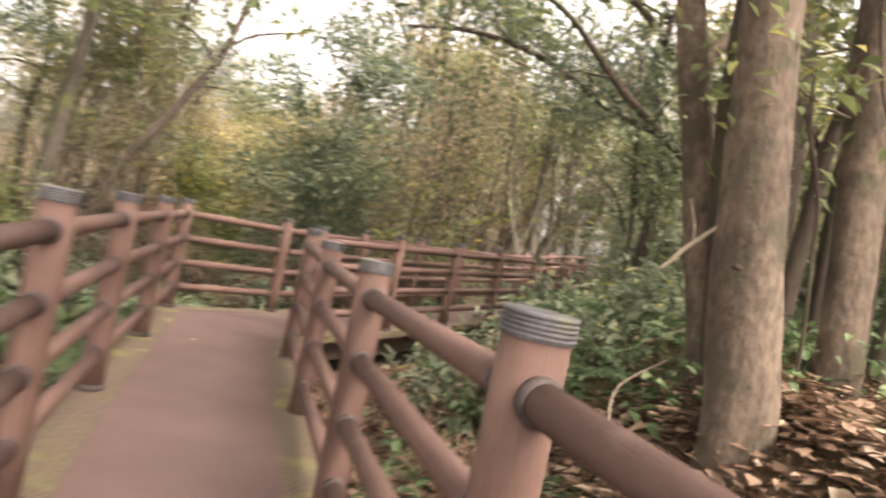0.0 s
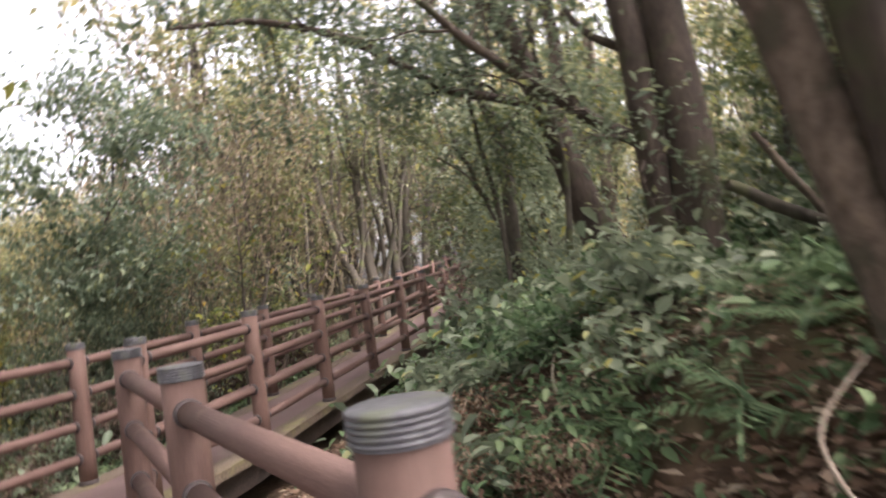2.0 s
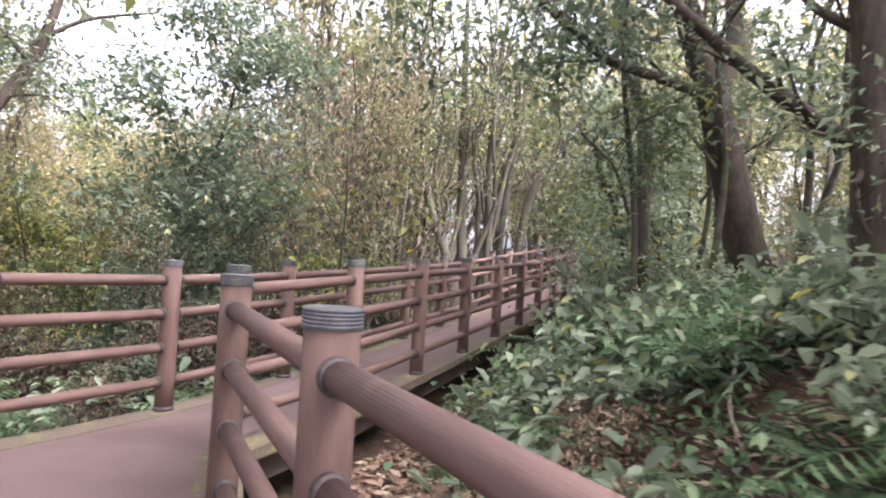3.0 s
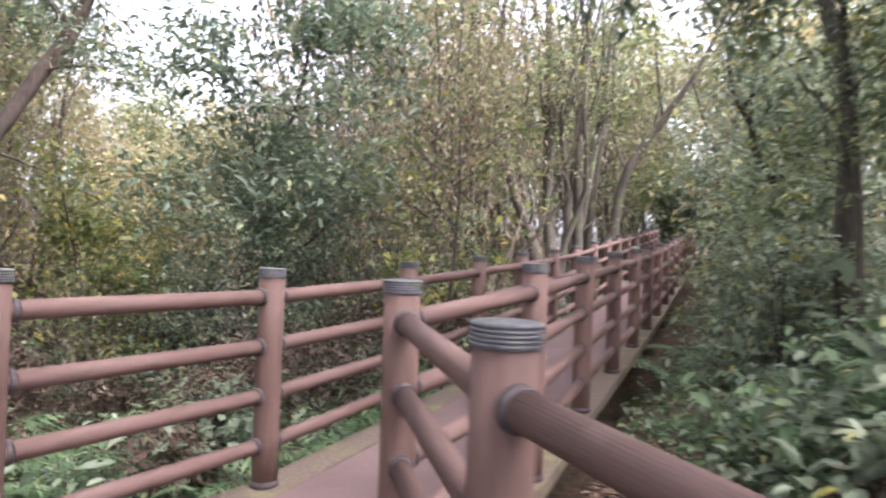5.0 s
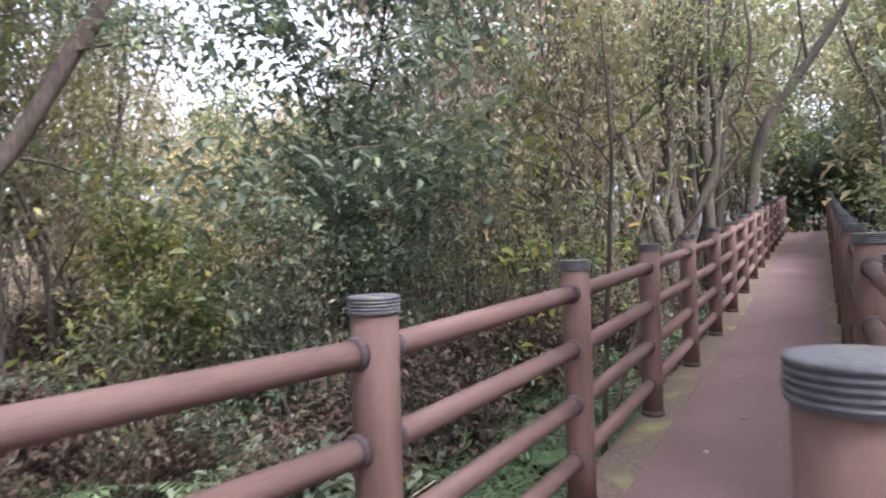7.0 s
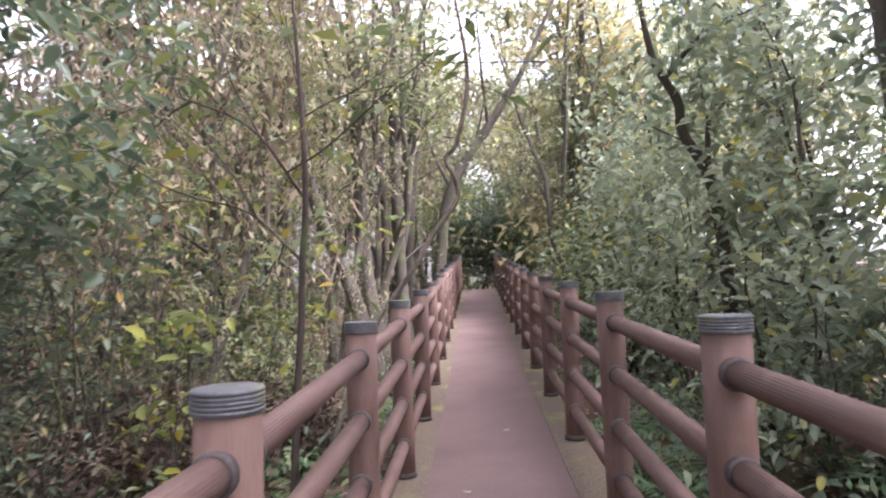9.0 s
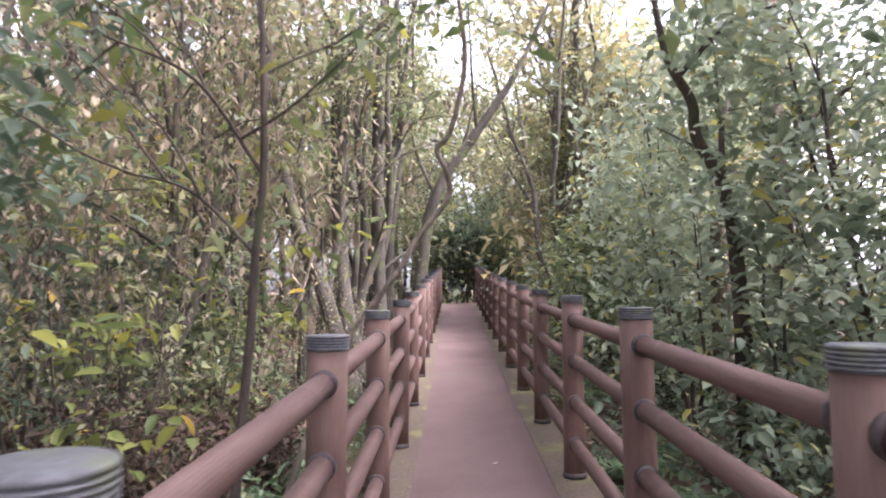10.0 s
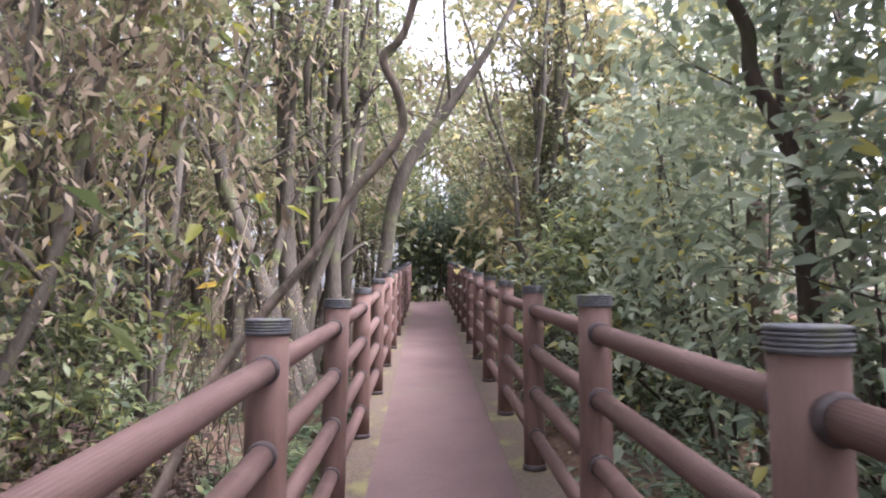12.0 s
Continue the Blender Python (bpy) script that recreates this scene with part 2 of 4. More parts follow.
def clump_points(g, n, clumps, size, lean=0.0, hollow=0.35, fall=0.0):
    """Points of a crown: clumps scattered in an ellipsoid, each a flattened puff."""
    c = g.normal(size=(clumps, 3))
    c /= np.linalg.norm(c, axis=1)[:, None]
    c *= (hollow + (1 - hollow) * g.random((clumps, 1)) ** 0.5)
    c *= np.array(size) * (0.75 + 0.5 * g.random((clumps, 1)))
    pick = g.integers(0, clumps, n)
    spread = 0.16 * (0.6 + 0.9 * g.random(clumps))[pick][:, None] * np.mean(size)
    p = c[pick] + g.normal(size=(n, 3)) * spread * np.array([1, 1, 0.55])
    p[:, 2] -= fall * g.random(n)
    p[:, 0] += lean * p[:, 2]
    return p


# ---- plan ----
B_DIR = Vector((0.392, 0.920))
R_POSTS = [(2.24, -1.735), (1.601, -0.314), (0.962, 1.109), (0.323, 2.532), (-0.306, 3.952), (-0.922, 5.374), (-1.205, 6.543), (-0.547, 7.637)]
R_POSTS += [(0.019 + B_DIR.x * 1.535 * k, 9.035 + B_DIR.y * 1.535 * k) for k in range(0, 14)]
L_POSTS = [(0.52, -0.77), (-0.13, 0.625), (-0.784, 2.022), (-1.438, 3.419), (-2.08, 4.92), (-2.724, 6.418), (-2.009, 7.59)]
L_POSTS += [(-1.34 + B_DIR.x * 1.533 * k, 9.0 + B_DIR.y * 1.533 * k) for k in range(0, 14)]
B_START, B_RISE = Vector((-1.3, 7.9)), 0.066


def along_b(x, y):
    return (x - B_START.x) * B_DIR.x + (y - B_START.y) * B_DIR.y


def deck_z(x, y):
    """The deck is level, then climbs along the second straight, a little higher on its inner side."""
    s = along_b(x, y)
    v = (x + 0.538) * 0.912 - (y - 7.783) * 0.41 + 0.61
    rise = float(np.interp(s, [-1.4, 0, 1, 2.5, 4, 5.6, 7.1, 8.6, 21.5], [0, 0.05, 0.09, 0.152, 0.225, 0.303, 0.39, 0.50, 1.49]))
    return rise + 0.055 * max(-0.8, min(0.8, v)) * float(np.interp(s, [-1.5, 0, 6, 10], [0, 1, 1, 0]))


def ground_z(x, y):
    """The forest floor: under the deck, with a bank on the inner side of the bend."""
    x, y = np.asarray(x, dtype=float), np.asarray(y, dtype=float)
    s = np.clip((x - B_START.x) * B_DIR.x + (y - B_START.y) * B_DIR.y, 0, 22)
    base = s * B_RISE - 0.62
    ra = (x - 0.97) * 0.903 + (y - 1.124) * 0.43
    rb = (x + 0.538) * 0.912 - (y - 7.783) * 0.41
    d = np.minimum(ra, rb)
    sa = (y - 1.124) * 0.903 - (x - 0.97) * 0.43
    w = 1.5 + 1.6 * np.clip((sa - 1.2) / 2.5, 0, 1)
    u = np.clip((d - 0.35) / w, 0, 1)
    bank = 1.55 * u * u * (3 - 2 * u) + 0.10 * np.clip(d - 2, 0, 12)
    rise_in = 0.30 * np.clip((d + 0.05) / 0.45, 0, 1) * np.clip(1.5 - d, 0, 1) * np.clip(sa - 0.8, 0, 1)
    fade = np.clip(1 - (s - 1.0) / 9, 0.12, 1)
    wav = 0.10 * np.sin(x * 1.1 + 0.7 * y) * np.cos(y * 0.9 - 0.4 * x) + 0.05 * np.sin(2.7 * x + 1) * np.sin(2.3 * y)
    rise_out = 0.30 * np.clip((-1.55 - np.maximum(ra, rb)) / 0.5, 0, 1)
    far = np.clip(np.hypot(x, y - 6) - 14, 0, 200)
    return base + rise_out + rise_in + bank * fade + wav * np.clip(np.abs(d + 0.6) - 0.3, 0, 1) + 0.035 * np.minimum(far, 60)


# ---- ground ----
outer = np.array([26, 29, 33, 38, 45, 55, 70, 95, 140, 220, 380, 700.0])
gx = np.unique(np.concatenate([-outer, np.arange(-24, 24.01, 0.25), outer]))
gy = np.unique(np.concatenate([-outer, np.arange(-8, 24.01, 0.25), np.arange(-24, -8, 1.0), outer]))
X, Y = np.meshgrid(gx, gy, indexing="ij")
Z = ground_z(X, Y)
ii, jj = np.meshgrid(np.arange(len(gx) - 1), np.arange(len(gy) - 1), indexing="ij")
w_ = len(gy)
quads = np.stack([ii * w_ + jj, (ii + 1) * w_ + jj, (ii + 1) * w_ + jj + 1, ii * w_ + jj + 1], -1).reshape(-1, 4)
tagged(put("ground", mesh_np("ground", np.stack([X, Y, Z], -1).reshape(-1, 3), quads, M_SOIL, True)), "dark forest soil covered with leaf litter", "ground", kind="structure")


# ---- boardwalk ----
def strip(name, left, right, thick, mat, lift=0.0):
    """A slab between two lines of points, following the deck's height."""
    bm = bmesh.new()
    top, low = [], []
    for (lx, ly), (rx, ry) in zip(left, right):
        zl, zr = deck_z(lx, ly) + lift, deck_z(rx, ry) + lift
        top.append((bm.verts.new((lx, ly, zl)), bm.verts.new((rx, ry, zr))))
        low.append((bm.verts.new((lx, ly, zl - thick)), bm.verts.new((rx, ry, zr - thick))))
    for k in range(len(top) - 1):
        (a, b), (c, d) = top[k], top[k + 1]
        (e, f), (g, h) = low[k], low[k + 1]
        for face in ((a, b, d, c), (e, g, h, f), (a, c, g, e), (b, f, h, d)):
            bm.faces.new(face)
    for (a, b), (e, f) in ((top[0], low[0]), (top[-1], low[-1])):
        bm.faces.new((a, e, f, b))
    bmesh.ops.recalc_face_normals(bm, faces=bm.faces)
    return bm_mesh(name, bm, mat)


def offset_line(pts, d):
    """The line shifted by d to its left, mitred at the bends."""
    v = [Vector(p) for p in pts]
    out = []
    for k, p in enumerate(v):
        a = (v[k] - v[k - 1]).normalized() if k else (v[1] - v[0]).normalized()
        b = (v[k + 1] - v[k]).normalized() if k < len(v) - 1 else a
        na, nb = Vector((-a.y, a.x)), Vector((-b.y, b.x))
        m = (na + nb).normalized()
        out.append(tuple(p + m * (d / max(0.5, m.dot(na)))))
    return out


R_LINE = R_POSTS[:5] + [R_POSTS[5], R_POSTS[6]] + R_POSTS[7:]
L_LINE = L_POSTS[:5] + [L_POSTS[5], (-2.45, 6.87)] + L_POSTS[6:]
deck = tagged(new("boardwalk_deck"), "pinkish brown boardwalk deck with mossy edges", "boardwalk", kind="structure")
put("deck_slab", strip("deck_slab", offset_line(L_LINE, -0.16), offset_line(R_LINE, 0.16), 0.12, M_DECK), deck)
put("deck_edge", strip("deck_edge", offset_line(L_LINE, 0.10), offset_line(L_LINE, -0.16), 0.08, M_KERB, 0.004), deck)
put("deck_edge", strip("deck_edge", offset_line(R_LINE, 0.16), offset_line(R_LINE, -0.10), 0.08, M_KERB, 0.004), deck)
put("beam", strip("beam", offset_line(L_LINE, -0.10), offset_line(L_LINE, -0.22), 0.22, M_BEAM, -0.122), deck)
put("beam", strip("beam", offset_line(R_LINE, 0.22), offset_line(R_LINE, 0.10), 0.22, M_BEAM, -0.122), deck)

# railing parts
POST_R, POST_H = 0.070, 1.147
post_me = mesh_np("post", *lathe([(0.001, 0), (POST_R, 0), (POST_R, 0.3), (POST_R * 0.985, 0.8), (POST_R, POST_H), (0.001, POST_H)], 32), M_POST, False)
cap_prof = [(0.001, POST_H), (0.074, POST_H)]
for k in range(5):
    z0 = POST_H + 0.001 + k * 0.0096
    cap_prof += [(0.0715, z0), (0.0715, z0 + 0.0025), (0.0765, z0 + 0.0035), (0.0765, z0 + 0.0085)]
cap_prof += [(0.0745, POST_H + 0.0505), (0.068, POST_H + 0.0525), (0.001, POST_H + 0.053)]
cap_me = mesh_np("cap", *lathe(cap_prof, 32), M_CAP)
collar_me = mesh_np("base_collar", *lathe([(0.068, 0.002), (0.079, 0.004), (0.079, 0.028), (0.069, 0.04)], 32), M_SOCKET)
socket_me = mesh_np("socket", *lathe([(0.034, 0.0), (0.049, 0.0), (0.049, 0.016), (0.045, 0.025), (0.040, 0.026)], 20), M_SOCKET)
RAIL_R, RAIL_Z = 0.040, (0.23, 0.50, 0.77, 1.04)
rail_cache = {}


def rail_mesh(length):
    key = round(length, 2)
    if key not in rail_cache:
        rail_cache[key] = mesh_np("rail", *lathe([(0.001, 0.0), (RAIL_R, 0.0), (RAIL_R, length * 0.5), (RAIL_R, length), (0.001, length)], 56, 0.07), M_RAIL)
    return rail_cache[key]


SUNK = {(0.323, 2.532): 0.039, (-0.306, 3.952): 0.044, (-0.922, 5.374): 0.016}


def railing(posts, label):
    root = tagged(new("railing"), label, "railing")
    tops = []
    for x, y in posts:
        z = deck_z(x, y) - SUNK.get((x, y), 0.0)
        p = put("post", post_me, root, pose(x, y, z, 0, 0, random.uniform(0, 360)) @ pose(0, 0, 0, random.uniform(-0.4, 0.4), random.uniform(-0.4, 0.4)))
        put("cap", cap_me, p, label="ribbed dark grey cap")
        put("base_collar", collar_me, p)
        tops.append(Vector((x, y, z)))
    for a, b in zip(tops, tops[1:]):
        for h in RAIL_Z:
            d = (b - a)
            ln = d.length - 2 * (POST_R - 0.012)
            start = a + Vector((0, 0, h)) + d.normalized() * (POST_R - 0.012)
            m = Matrix.Translation(start) @ d.to_track_quat("Z", "Y").to_matrix().to_4x4()
            r = put("rail", rail_mesh(ln), root, m)
            put("socket", socket_me, r, pose(0, 0, 0.008), "dark socket")
            put("socket", socket_me, r, pose(0, 0, ln - 0.008, 180), "dark socket")
    return root


railing(R_POSTS, "brown round-post railing with four rails, inner side of the bend")
railing(L_POSTS, "brown round-post railing with four rails, outer side of the bend")


# ---- trees and plants ----
def tree_thing(label, name="tree", group=""):
    return tagged(new(name), label, "tree" if "tree" in name or name == "sapling" else name.split("_")[-1], group)


def grow(g, h, r, limbs, spread, first, nleaf, leaf, clump, mats, bark, stems=1, fall=0.0, aspect=0.42, droop=0.3, upward=0.6, twigs=3, wobble=0.05, oval=False):
    """A tree of one variant: wood mesh and crown mesh about the origin."""
    w, tips = Wood(), []
    for s in range(stems):
        az0 = g.random() * 6.28
        off = 0.0 if stems == 1 else 0.22
        bx, by = off * math.cos(az0), off * math.sin(az0)
        lx, ly = (g.normal(0, 0.10) + (0.12 * math.cos(az0) if stems > 1 else 0)), (g.normal(0, 0.10) + (0.12 * math.sin(az0) if stems > 1 else 0))
        hh = h * (0.8 + 0.3 * g.random())
        k = 7
        tr = []
        for i in range(k):
            u = i / (k - 1)
            tr.append((bx + lx * hh * u + g.normal(0, wobble) * hh * 0.25 * (u > 0), by + ly * hh * u + g.normal(0, wobble) * hh * 0.25 * (u > 0), -0.25 + hh * u, r * (1.35 if i == 0 else 1.0) * (1 - 0.82 * u)))
        p = w.tube(tr, 4 if r < 0.02 else 7 if r < 0.1 else 9, 2, 0.04, int(g.integers(1e6)))
        for b in range(max(1, limbs // stems)):
            u = first + (1 - first) * (b + g.random()) / max(1, limbs // stems)
            q = p[min(len(p) - 2, int(u * (len(p) - 1)))]
            az, el = g.random() * 6.28, g.normal(upward, 0.3)
            ln = spread * (1.15 - 0.55 * u) * (0.6 + 0.7 * g.random())
            d = np.array([math.cos(az) * math.cos(el), math.sin(az) * math.cos(el), math.sin(el)])
            r0 = max(0.008, q[3] * 0.55)
            pts = [(*q[:3], r0)]
            cur = np.array(q[:3])
            for i in range(1, 5):
                d = d + g.normal(0, 0.22, 3)
                d[2] += 0.06
                d /= np.linalg.norm(d)
                cur = cur + d * ln / 4
                pts.append((*cur, r0 * (1 - 0.23 * i)))
            lp = w.tube(pts, 4, 2)
            tips += [lp[-1, :3], lp[-3, :3], lp[len(lp) // 2, :3]]
            for t in range(twigs):
                a = lp[int(len(lp) * (0.35 + 0.6 * g.random())), :3]
                e = d + g.normal(0, 0.6, 3)
                e /= np.linalg.norm(e)
                l2 = ln * (0.25 + 0.3 * g.random())
                mid, end = a + e * l2 * 0.5, a + e * l2 + np.array([0, 0, -0.15 * l2])
                w.tube([(*a, r0 * 0.4), (*mid, r0 * 0.3), (*end, 0.003)], 3, 1)
                tips += [mid, end, end]
        tips.append(p[-1, :3])
    tips = np.array(tips)
    pick = g.integers(0, len(tips), nleaf)
    pts = tips[pick] + g.normal(size=(nleaf, 3)) * clump * np.array([1, 1, 0.6]) * (0.5 + g.random((nleaf, 1)))
    pts[:, 2] -= fall * g.random(nleaf) ** 1.5
    pts = pts[pts[:, 2] > 0.1]
    wm = w.mesh("trunk", bark)
    cm = mesh_np("crown", *leaves(pts, leaf, aspect, droop, g, 0.25, oval), mats)
    return wm, cm


def plant(kind, x, y, scale, turn, label, name="tree", group="forest trees", sink=0.0, tilt=0.0):
    t = tree_thing(label, name, group)
    t.matrix_basis = pose(x, y, float(ground_z(x, y)) - sink, tilt, 0, turn) @ Matrix.Scale(scale, 4)
    put("trunk", kind[0], t)
    put("crown", kind[1], t)
    return t


g = np.random.default_rng(11)
V_EVER = [grow(g, 6.5, 0.11, 12, 2.6, 0.25, 3900, 0.15, 0.32, L_DARK, M_BARK_DARK) for _ in range(2)]
V_MID = [grow(g, 8.5, 0.10, 12, 2.6, 0.35, 3600, 0.145, 0.36, L_MID, M_BARK_GREY, stems=s) for s in (1, 2)]
V_OLIVE = [grow(g, 8.5, 0.085, 13, 2.4, 0.2, 3700, 0.14, 0.36, L_OLIVE, M_BARK_GREY, stems=s, upward=0.9) for s in (2, 3)]
V_BARE = [grow(g, 9.5, 0.085, 15, 2.2, 0.3, 1500, 0.11, 0.25, L_OLIVE, M_BARK_GREY, stems=s, upward=1.0, twigs=5, wobble=0.07) for s in (3, 2, 4)]
V_BROAD = [grow(g, 2.3, 0.03, 16, 1.1, 0.1, 1700, 0.14, 0.26, L_BROAD, M_BARK_DARK, stems=4, upward=0.6, oval=True, aspect=0.5), grow(g, 4.2, 0.04, 18, 1.5, 0.15, 2300, 0.135, 0.36, L_BROAD, M_BARK_DARK, stems=3, upward=0.6, oval=True, aspect=0.5)]
V_LOW = [grow(g, 0.55, 0.008, 8, 0.35, 0.1, 300, 0.10, 0.13, L_BROAD, M_BARK_DARK, stems=4, upward=0.6, twigs=1, oval=True, aspect=0.5), grow(g, 0.45, 0.008, 8, 0.35, 0.1, 300, 0.085, 0.13, L_FERN, M_BARK_DARK, stems=4, upward=0.6, twigs=1, oval=True, aspect=0.5)]
V_TAN = [grow(g, 6.5, 0.06, 14, 1.7, 0.3, 3500, 0.115, 0.24, L_TAN, M_BARK_GREY, stems=2, fall=1.6, aspect=0.3, droop=1.2, upward=0.8, twigs=5) for _ in range(2)]
V_DIM = [grow(g, 0.55, 0.008, 8, 0.35, 0.1, 300, 0.095, 0.13, L_DARK, M_BARK_DARK, stems=4, upward=0.6, twigs=1, oval=True, aspect=0.5)]
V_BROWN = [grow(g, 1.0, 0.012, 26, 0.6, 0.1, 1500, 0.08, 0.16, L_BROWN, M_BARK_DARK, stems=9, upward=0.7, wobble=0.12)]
V_YEL = [grow(g, 2.2, 0.03, 14, 1.0, 0.1, 2600, 0.11, 0.20, L_YELLOW, M_BARK_DARK, stems=4, upward=0.7)]
V_SHRUB = [grow(g, 2.6, 0.035, 16, 1.1, 0.1, 2000, 0.15, 0.21, L_DARK, M_BARK_DARK, stems=4, upward=0.6), grow(g, 2.3, 0.03, 16, 1.1, 0.1, 2000, 0.135, 0.22, L_MID, M_BARK_DARK, stems=4, upward=0.6), grow(g, 1.5, 0.02, 14, 0.8, 0.05, 1300, 0.125, 0.17, L_DARK, M_BARK_DARK, stems=5, upward=0.5)]
V_THICKET = [grow(g, 3.2, 0.014, 32, 0.9, 0.1, 520, 0.085, 0.22, L_TAN, M_BARK_GREY, stems=14, upward=1.1, twigs=1, wobble=0.10, aspect=0.35, droop=0.8) for _ in range(2)]
V_THICKET += [grow(g, 3.6, 0.014, 32, 0.9, 0.1, 520, 0.09, 0.22, L_OLIVE, M_BARK_GREY, stems=14, upward=1.1, twigs=1, wobble=0.10)]

# the first far variant and the list after it have haze in their leaf colour
V_FAR = [grow(g, 8.5, 0.10, 9, 2.6, 0.2, 1500, 0.24, 0.42, L_HAZE, M_BARK_GREY, stems=3, twigs=1), grow(g, 8.5, 0.10, 9, 2.6, 0.2, 1500, 0.24, 0.42, L_OLIVE, M_BARK_GREY, stems=2, twigs=1), grow(g, 8.5, 0.10, 9, 2.6, 0.3, 1500, 0.24, 0.42, L_MID, M_BARK_GREY, twigs=1)]
V_HAZE = [grow(g, 5.5, 0.06, 12, 2.0, 0.15, 2600, 0.15, 0.34, L_HAZE, M_BARK_GREY, stems=3, upward=0.7, twigs=2)]
V_GOLD = [grow(g, 2.6, 0.014, 12, 0.7, 0.35, 150, 0.14, 0.14, L_GOLD, M_BARK_DARK, stems=3, upward=0.5, twigs=2, oval=True, aspect=0.5), grow(g, 3.4, 0.018, 14, 0.8, 0.35, 190, 0.13, 0.16, L_GOLD, M_BARK_DARK, stems=2, upward=0.6, twigs=2, oval=True, aspect=0.5)]
V_DENSE = [grow(g, 6.2, 0.065, 26, 2.3, 0.12, 9500, 0.13, 0.33, L_DARK, M_BARK_DARK, upward=0.35, twigs=5, oval=True, aspect=0.45)]
V_FAR_TAN = [grow(g, 6.5, 0.06, 10, 1.8, 0.25, 1500, 0.19, 0.30, L_TAN, M_BARK_GREY, stems=2, fall=1.4, aspect=0.3, droop=1.2, upward=0.8, twigs=1)]
LABELS = {id(V_HAZE): "pale yellow-tan tree beyond the undergrowth, haze put into its leaf colour", id(V_GOLD): "slender sapling with broad yellow-green leaves", id(V_DIM): "low dark green plant among withered stems", id(V_DENSE): "dense dark evergreen tree with glossy leaves", id(V_FAR): "tree of the green, olive and haze-paled mix standing far off", id(V_FAR_TAN): "dry tan tree standing far off", id(V_EVER): "dark evergreen tree with glossy leaves", id(V_MID): "slender green-leaved tree with grey bark", id(V_OLIVE): "olive-leaved multi-stemmed tree, mossy grey bark", id(V_BARE): "thin-leaved multi-stemmed tree with bare upper branches", id(V_TAN): "vine-draped tree with dry tan leaves", id(V_LOW): "low leafy green plant on the forest floor", id(V_BROAD): "broad-leaved grey-green shrub beside the boardwalk", id(V_BROWN): "withered dark brown undergrowth bush", id(V_YEL): "yellow-green leafy bush on the forest floor", id(V_SHRUB): "dark green evergreen shrub on the forest floor", id(V_THICKET): "thicket of thin brown stems with dry leaves"}


def clear_of_path(x, y, gap):
    pts = np.array(R_POSTS + L_POSTS)
    return np.min(np.hypot(pts[:, 0] - x, pts[:, 1] - y)) > gap


def in_gap(x, y):
    """The open sky ahead to the outer side of the bend."""
    b, c = math.degrees(math.atan2(-(x + 1.0), y - 4.0)), math.degrees(math.atan2(0.4 - x, y - 1.0))
    return 15 < b < 29 or 14 < c < 28


def bearing_b(x, y):
    return math.degrees(math.atan2(x + 0.5, y - 9.7))


def scatter(kinds, n, rmin, rmax, gap, scale, name="tree", group="forest trees", accept=None, centre=(0.5, 8.0)):
    made = 0
    for _ in range(n * 30):
        if made >= n:
            break
        rr, a = math.sqrt(rng.uniform(rmin ** 2, rmax ** 2)), rng.uniform(0, 2 * math.pi)
        x, y = centre[0] + rr * math.cos(a), centre[1] + rr * math.sin(a)
        if (y < -5 and rng.random() < 0.92) or not clear_of_path(x, y, gap) or (accept and not accept(x, y)):
            continue
        plant(kinds[rng.integers(len(kinds))], x, y, rng.uniform(*scale), rng.uniform(0, 360), LABELS[id(kinds)], name, group)
        made += 1


def open_corridor(x, y):
    """Keeps trees off the line of sight along the second straight."""
    s = along_b(x, y)
    d = abs((x - B_START.x) * 0.912 - (y - B_START.y) * 0.41 - 0.12)
    return not (-2 < s < 23 and d < 1.9)


def inner_bend(x, y):
    return (x - 0.97) * 0.903 + (y - 1.124) * 0.43 > -0.5 and (x + 0.538) * 0.912 - (y - 7.783) * 0.41 > -0.3 and y < 11


def beside_b(x, y):
    return -0.5 < (x + 0.538) * 0.912 - (y - 7.783) * 0.41 < 6.0 and along_b(x, y) > -1 and y < 24


tall_ok = lambda x, y: open_corridor(x, y) and not beside_b(x, y) and not in_gap(x, y) and not (inner_bend(x, y) and math.hypot(x - 1, y - 5) < 6)
low_ok = lambda x, y: open_corridor(x, y) and not (inner_bend(x, y) and math.hypot(x - 1, y - 4) < 5)
left_ok = lambda x, y: tall_ok(x, y) and bearing_b(x, y) < 18
scatter(V_EVER, 4, 8, 17, 2.2, (0.8, 1.2), accept=lambda x, y: tall_ok(x, y) and (bearing_b(x, y) > 32 or y < 5))
scatter(V_MID, 14, 6, 24, 2.2, (0.8, 1.3), accept=tall_ok)
scatter(V_OLIVE, 16, 7, 26, 2.2, (0.8, 1.3), accept=tall_ok)
scatter(V_BARE, 18, 8, 24, 2.0, (0.85, 1.25), accept=tall_ok)
scatter(V_TAN, 9, 10, 24, 2.5, (0.8, 1.2), accept=left_ok)
scatter(V_FAR, 26, 23, 46, 2, (0.9, 1.5), accept=lambda x, y: y > 3 and not in_gap(x, y) and open_corridor(x, y))
scatter(V_FAR, 16, 17, 32, 2, (0.7, 1.1), accept=lambda x, y: y > 8 and tall_ok(x, y))
scatter(V_FAR_TAN, 17, 17, 36, 2, (0.7, 1.0), accept=lambda x, y: y > 8 and open_corridor(x, y) and not in_gap(x, y))
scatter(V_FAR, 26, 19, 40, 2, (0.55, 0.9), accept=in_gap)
scatter(V_FAR_TAN, 18, 17, 36, 2, (0.65, 0.95), accept=in_gap)
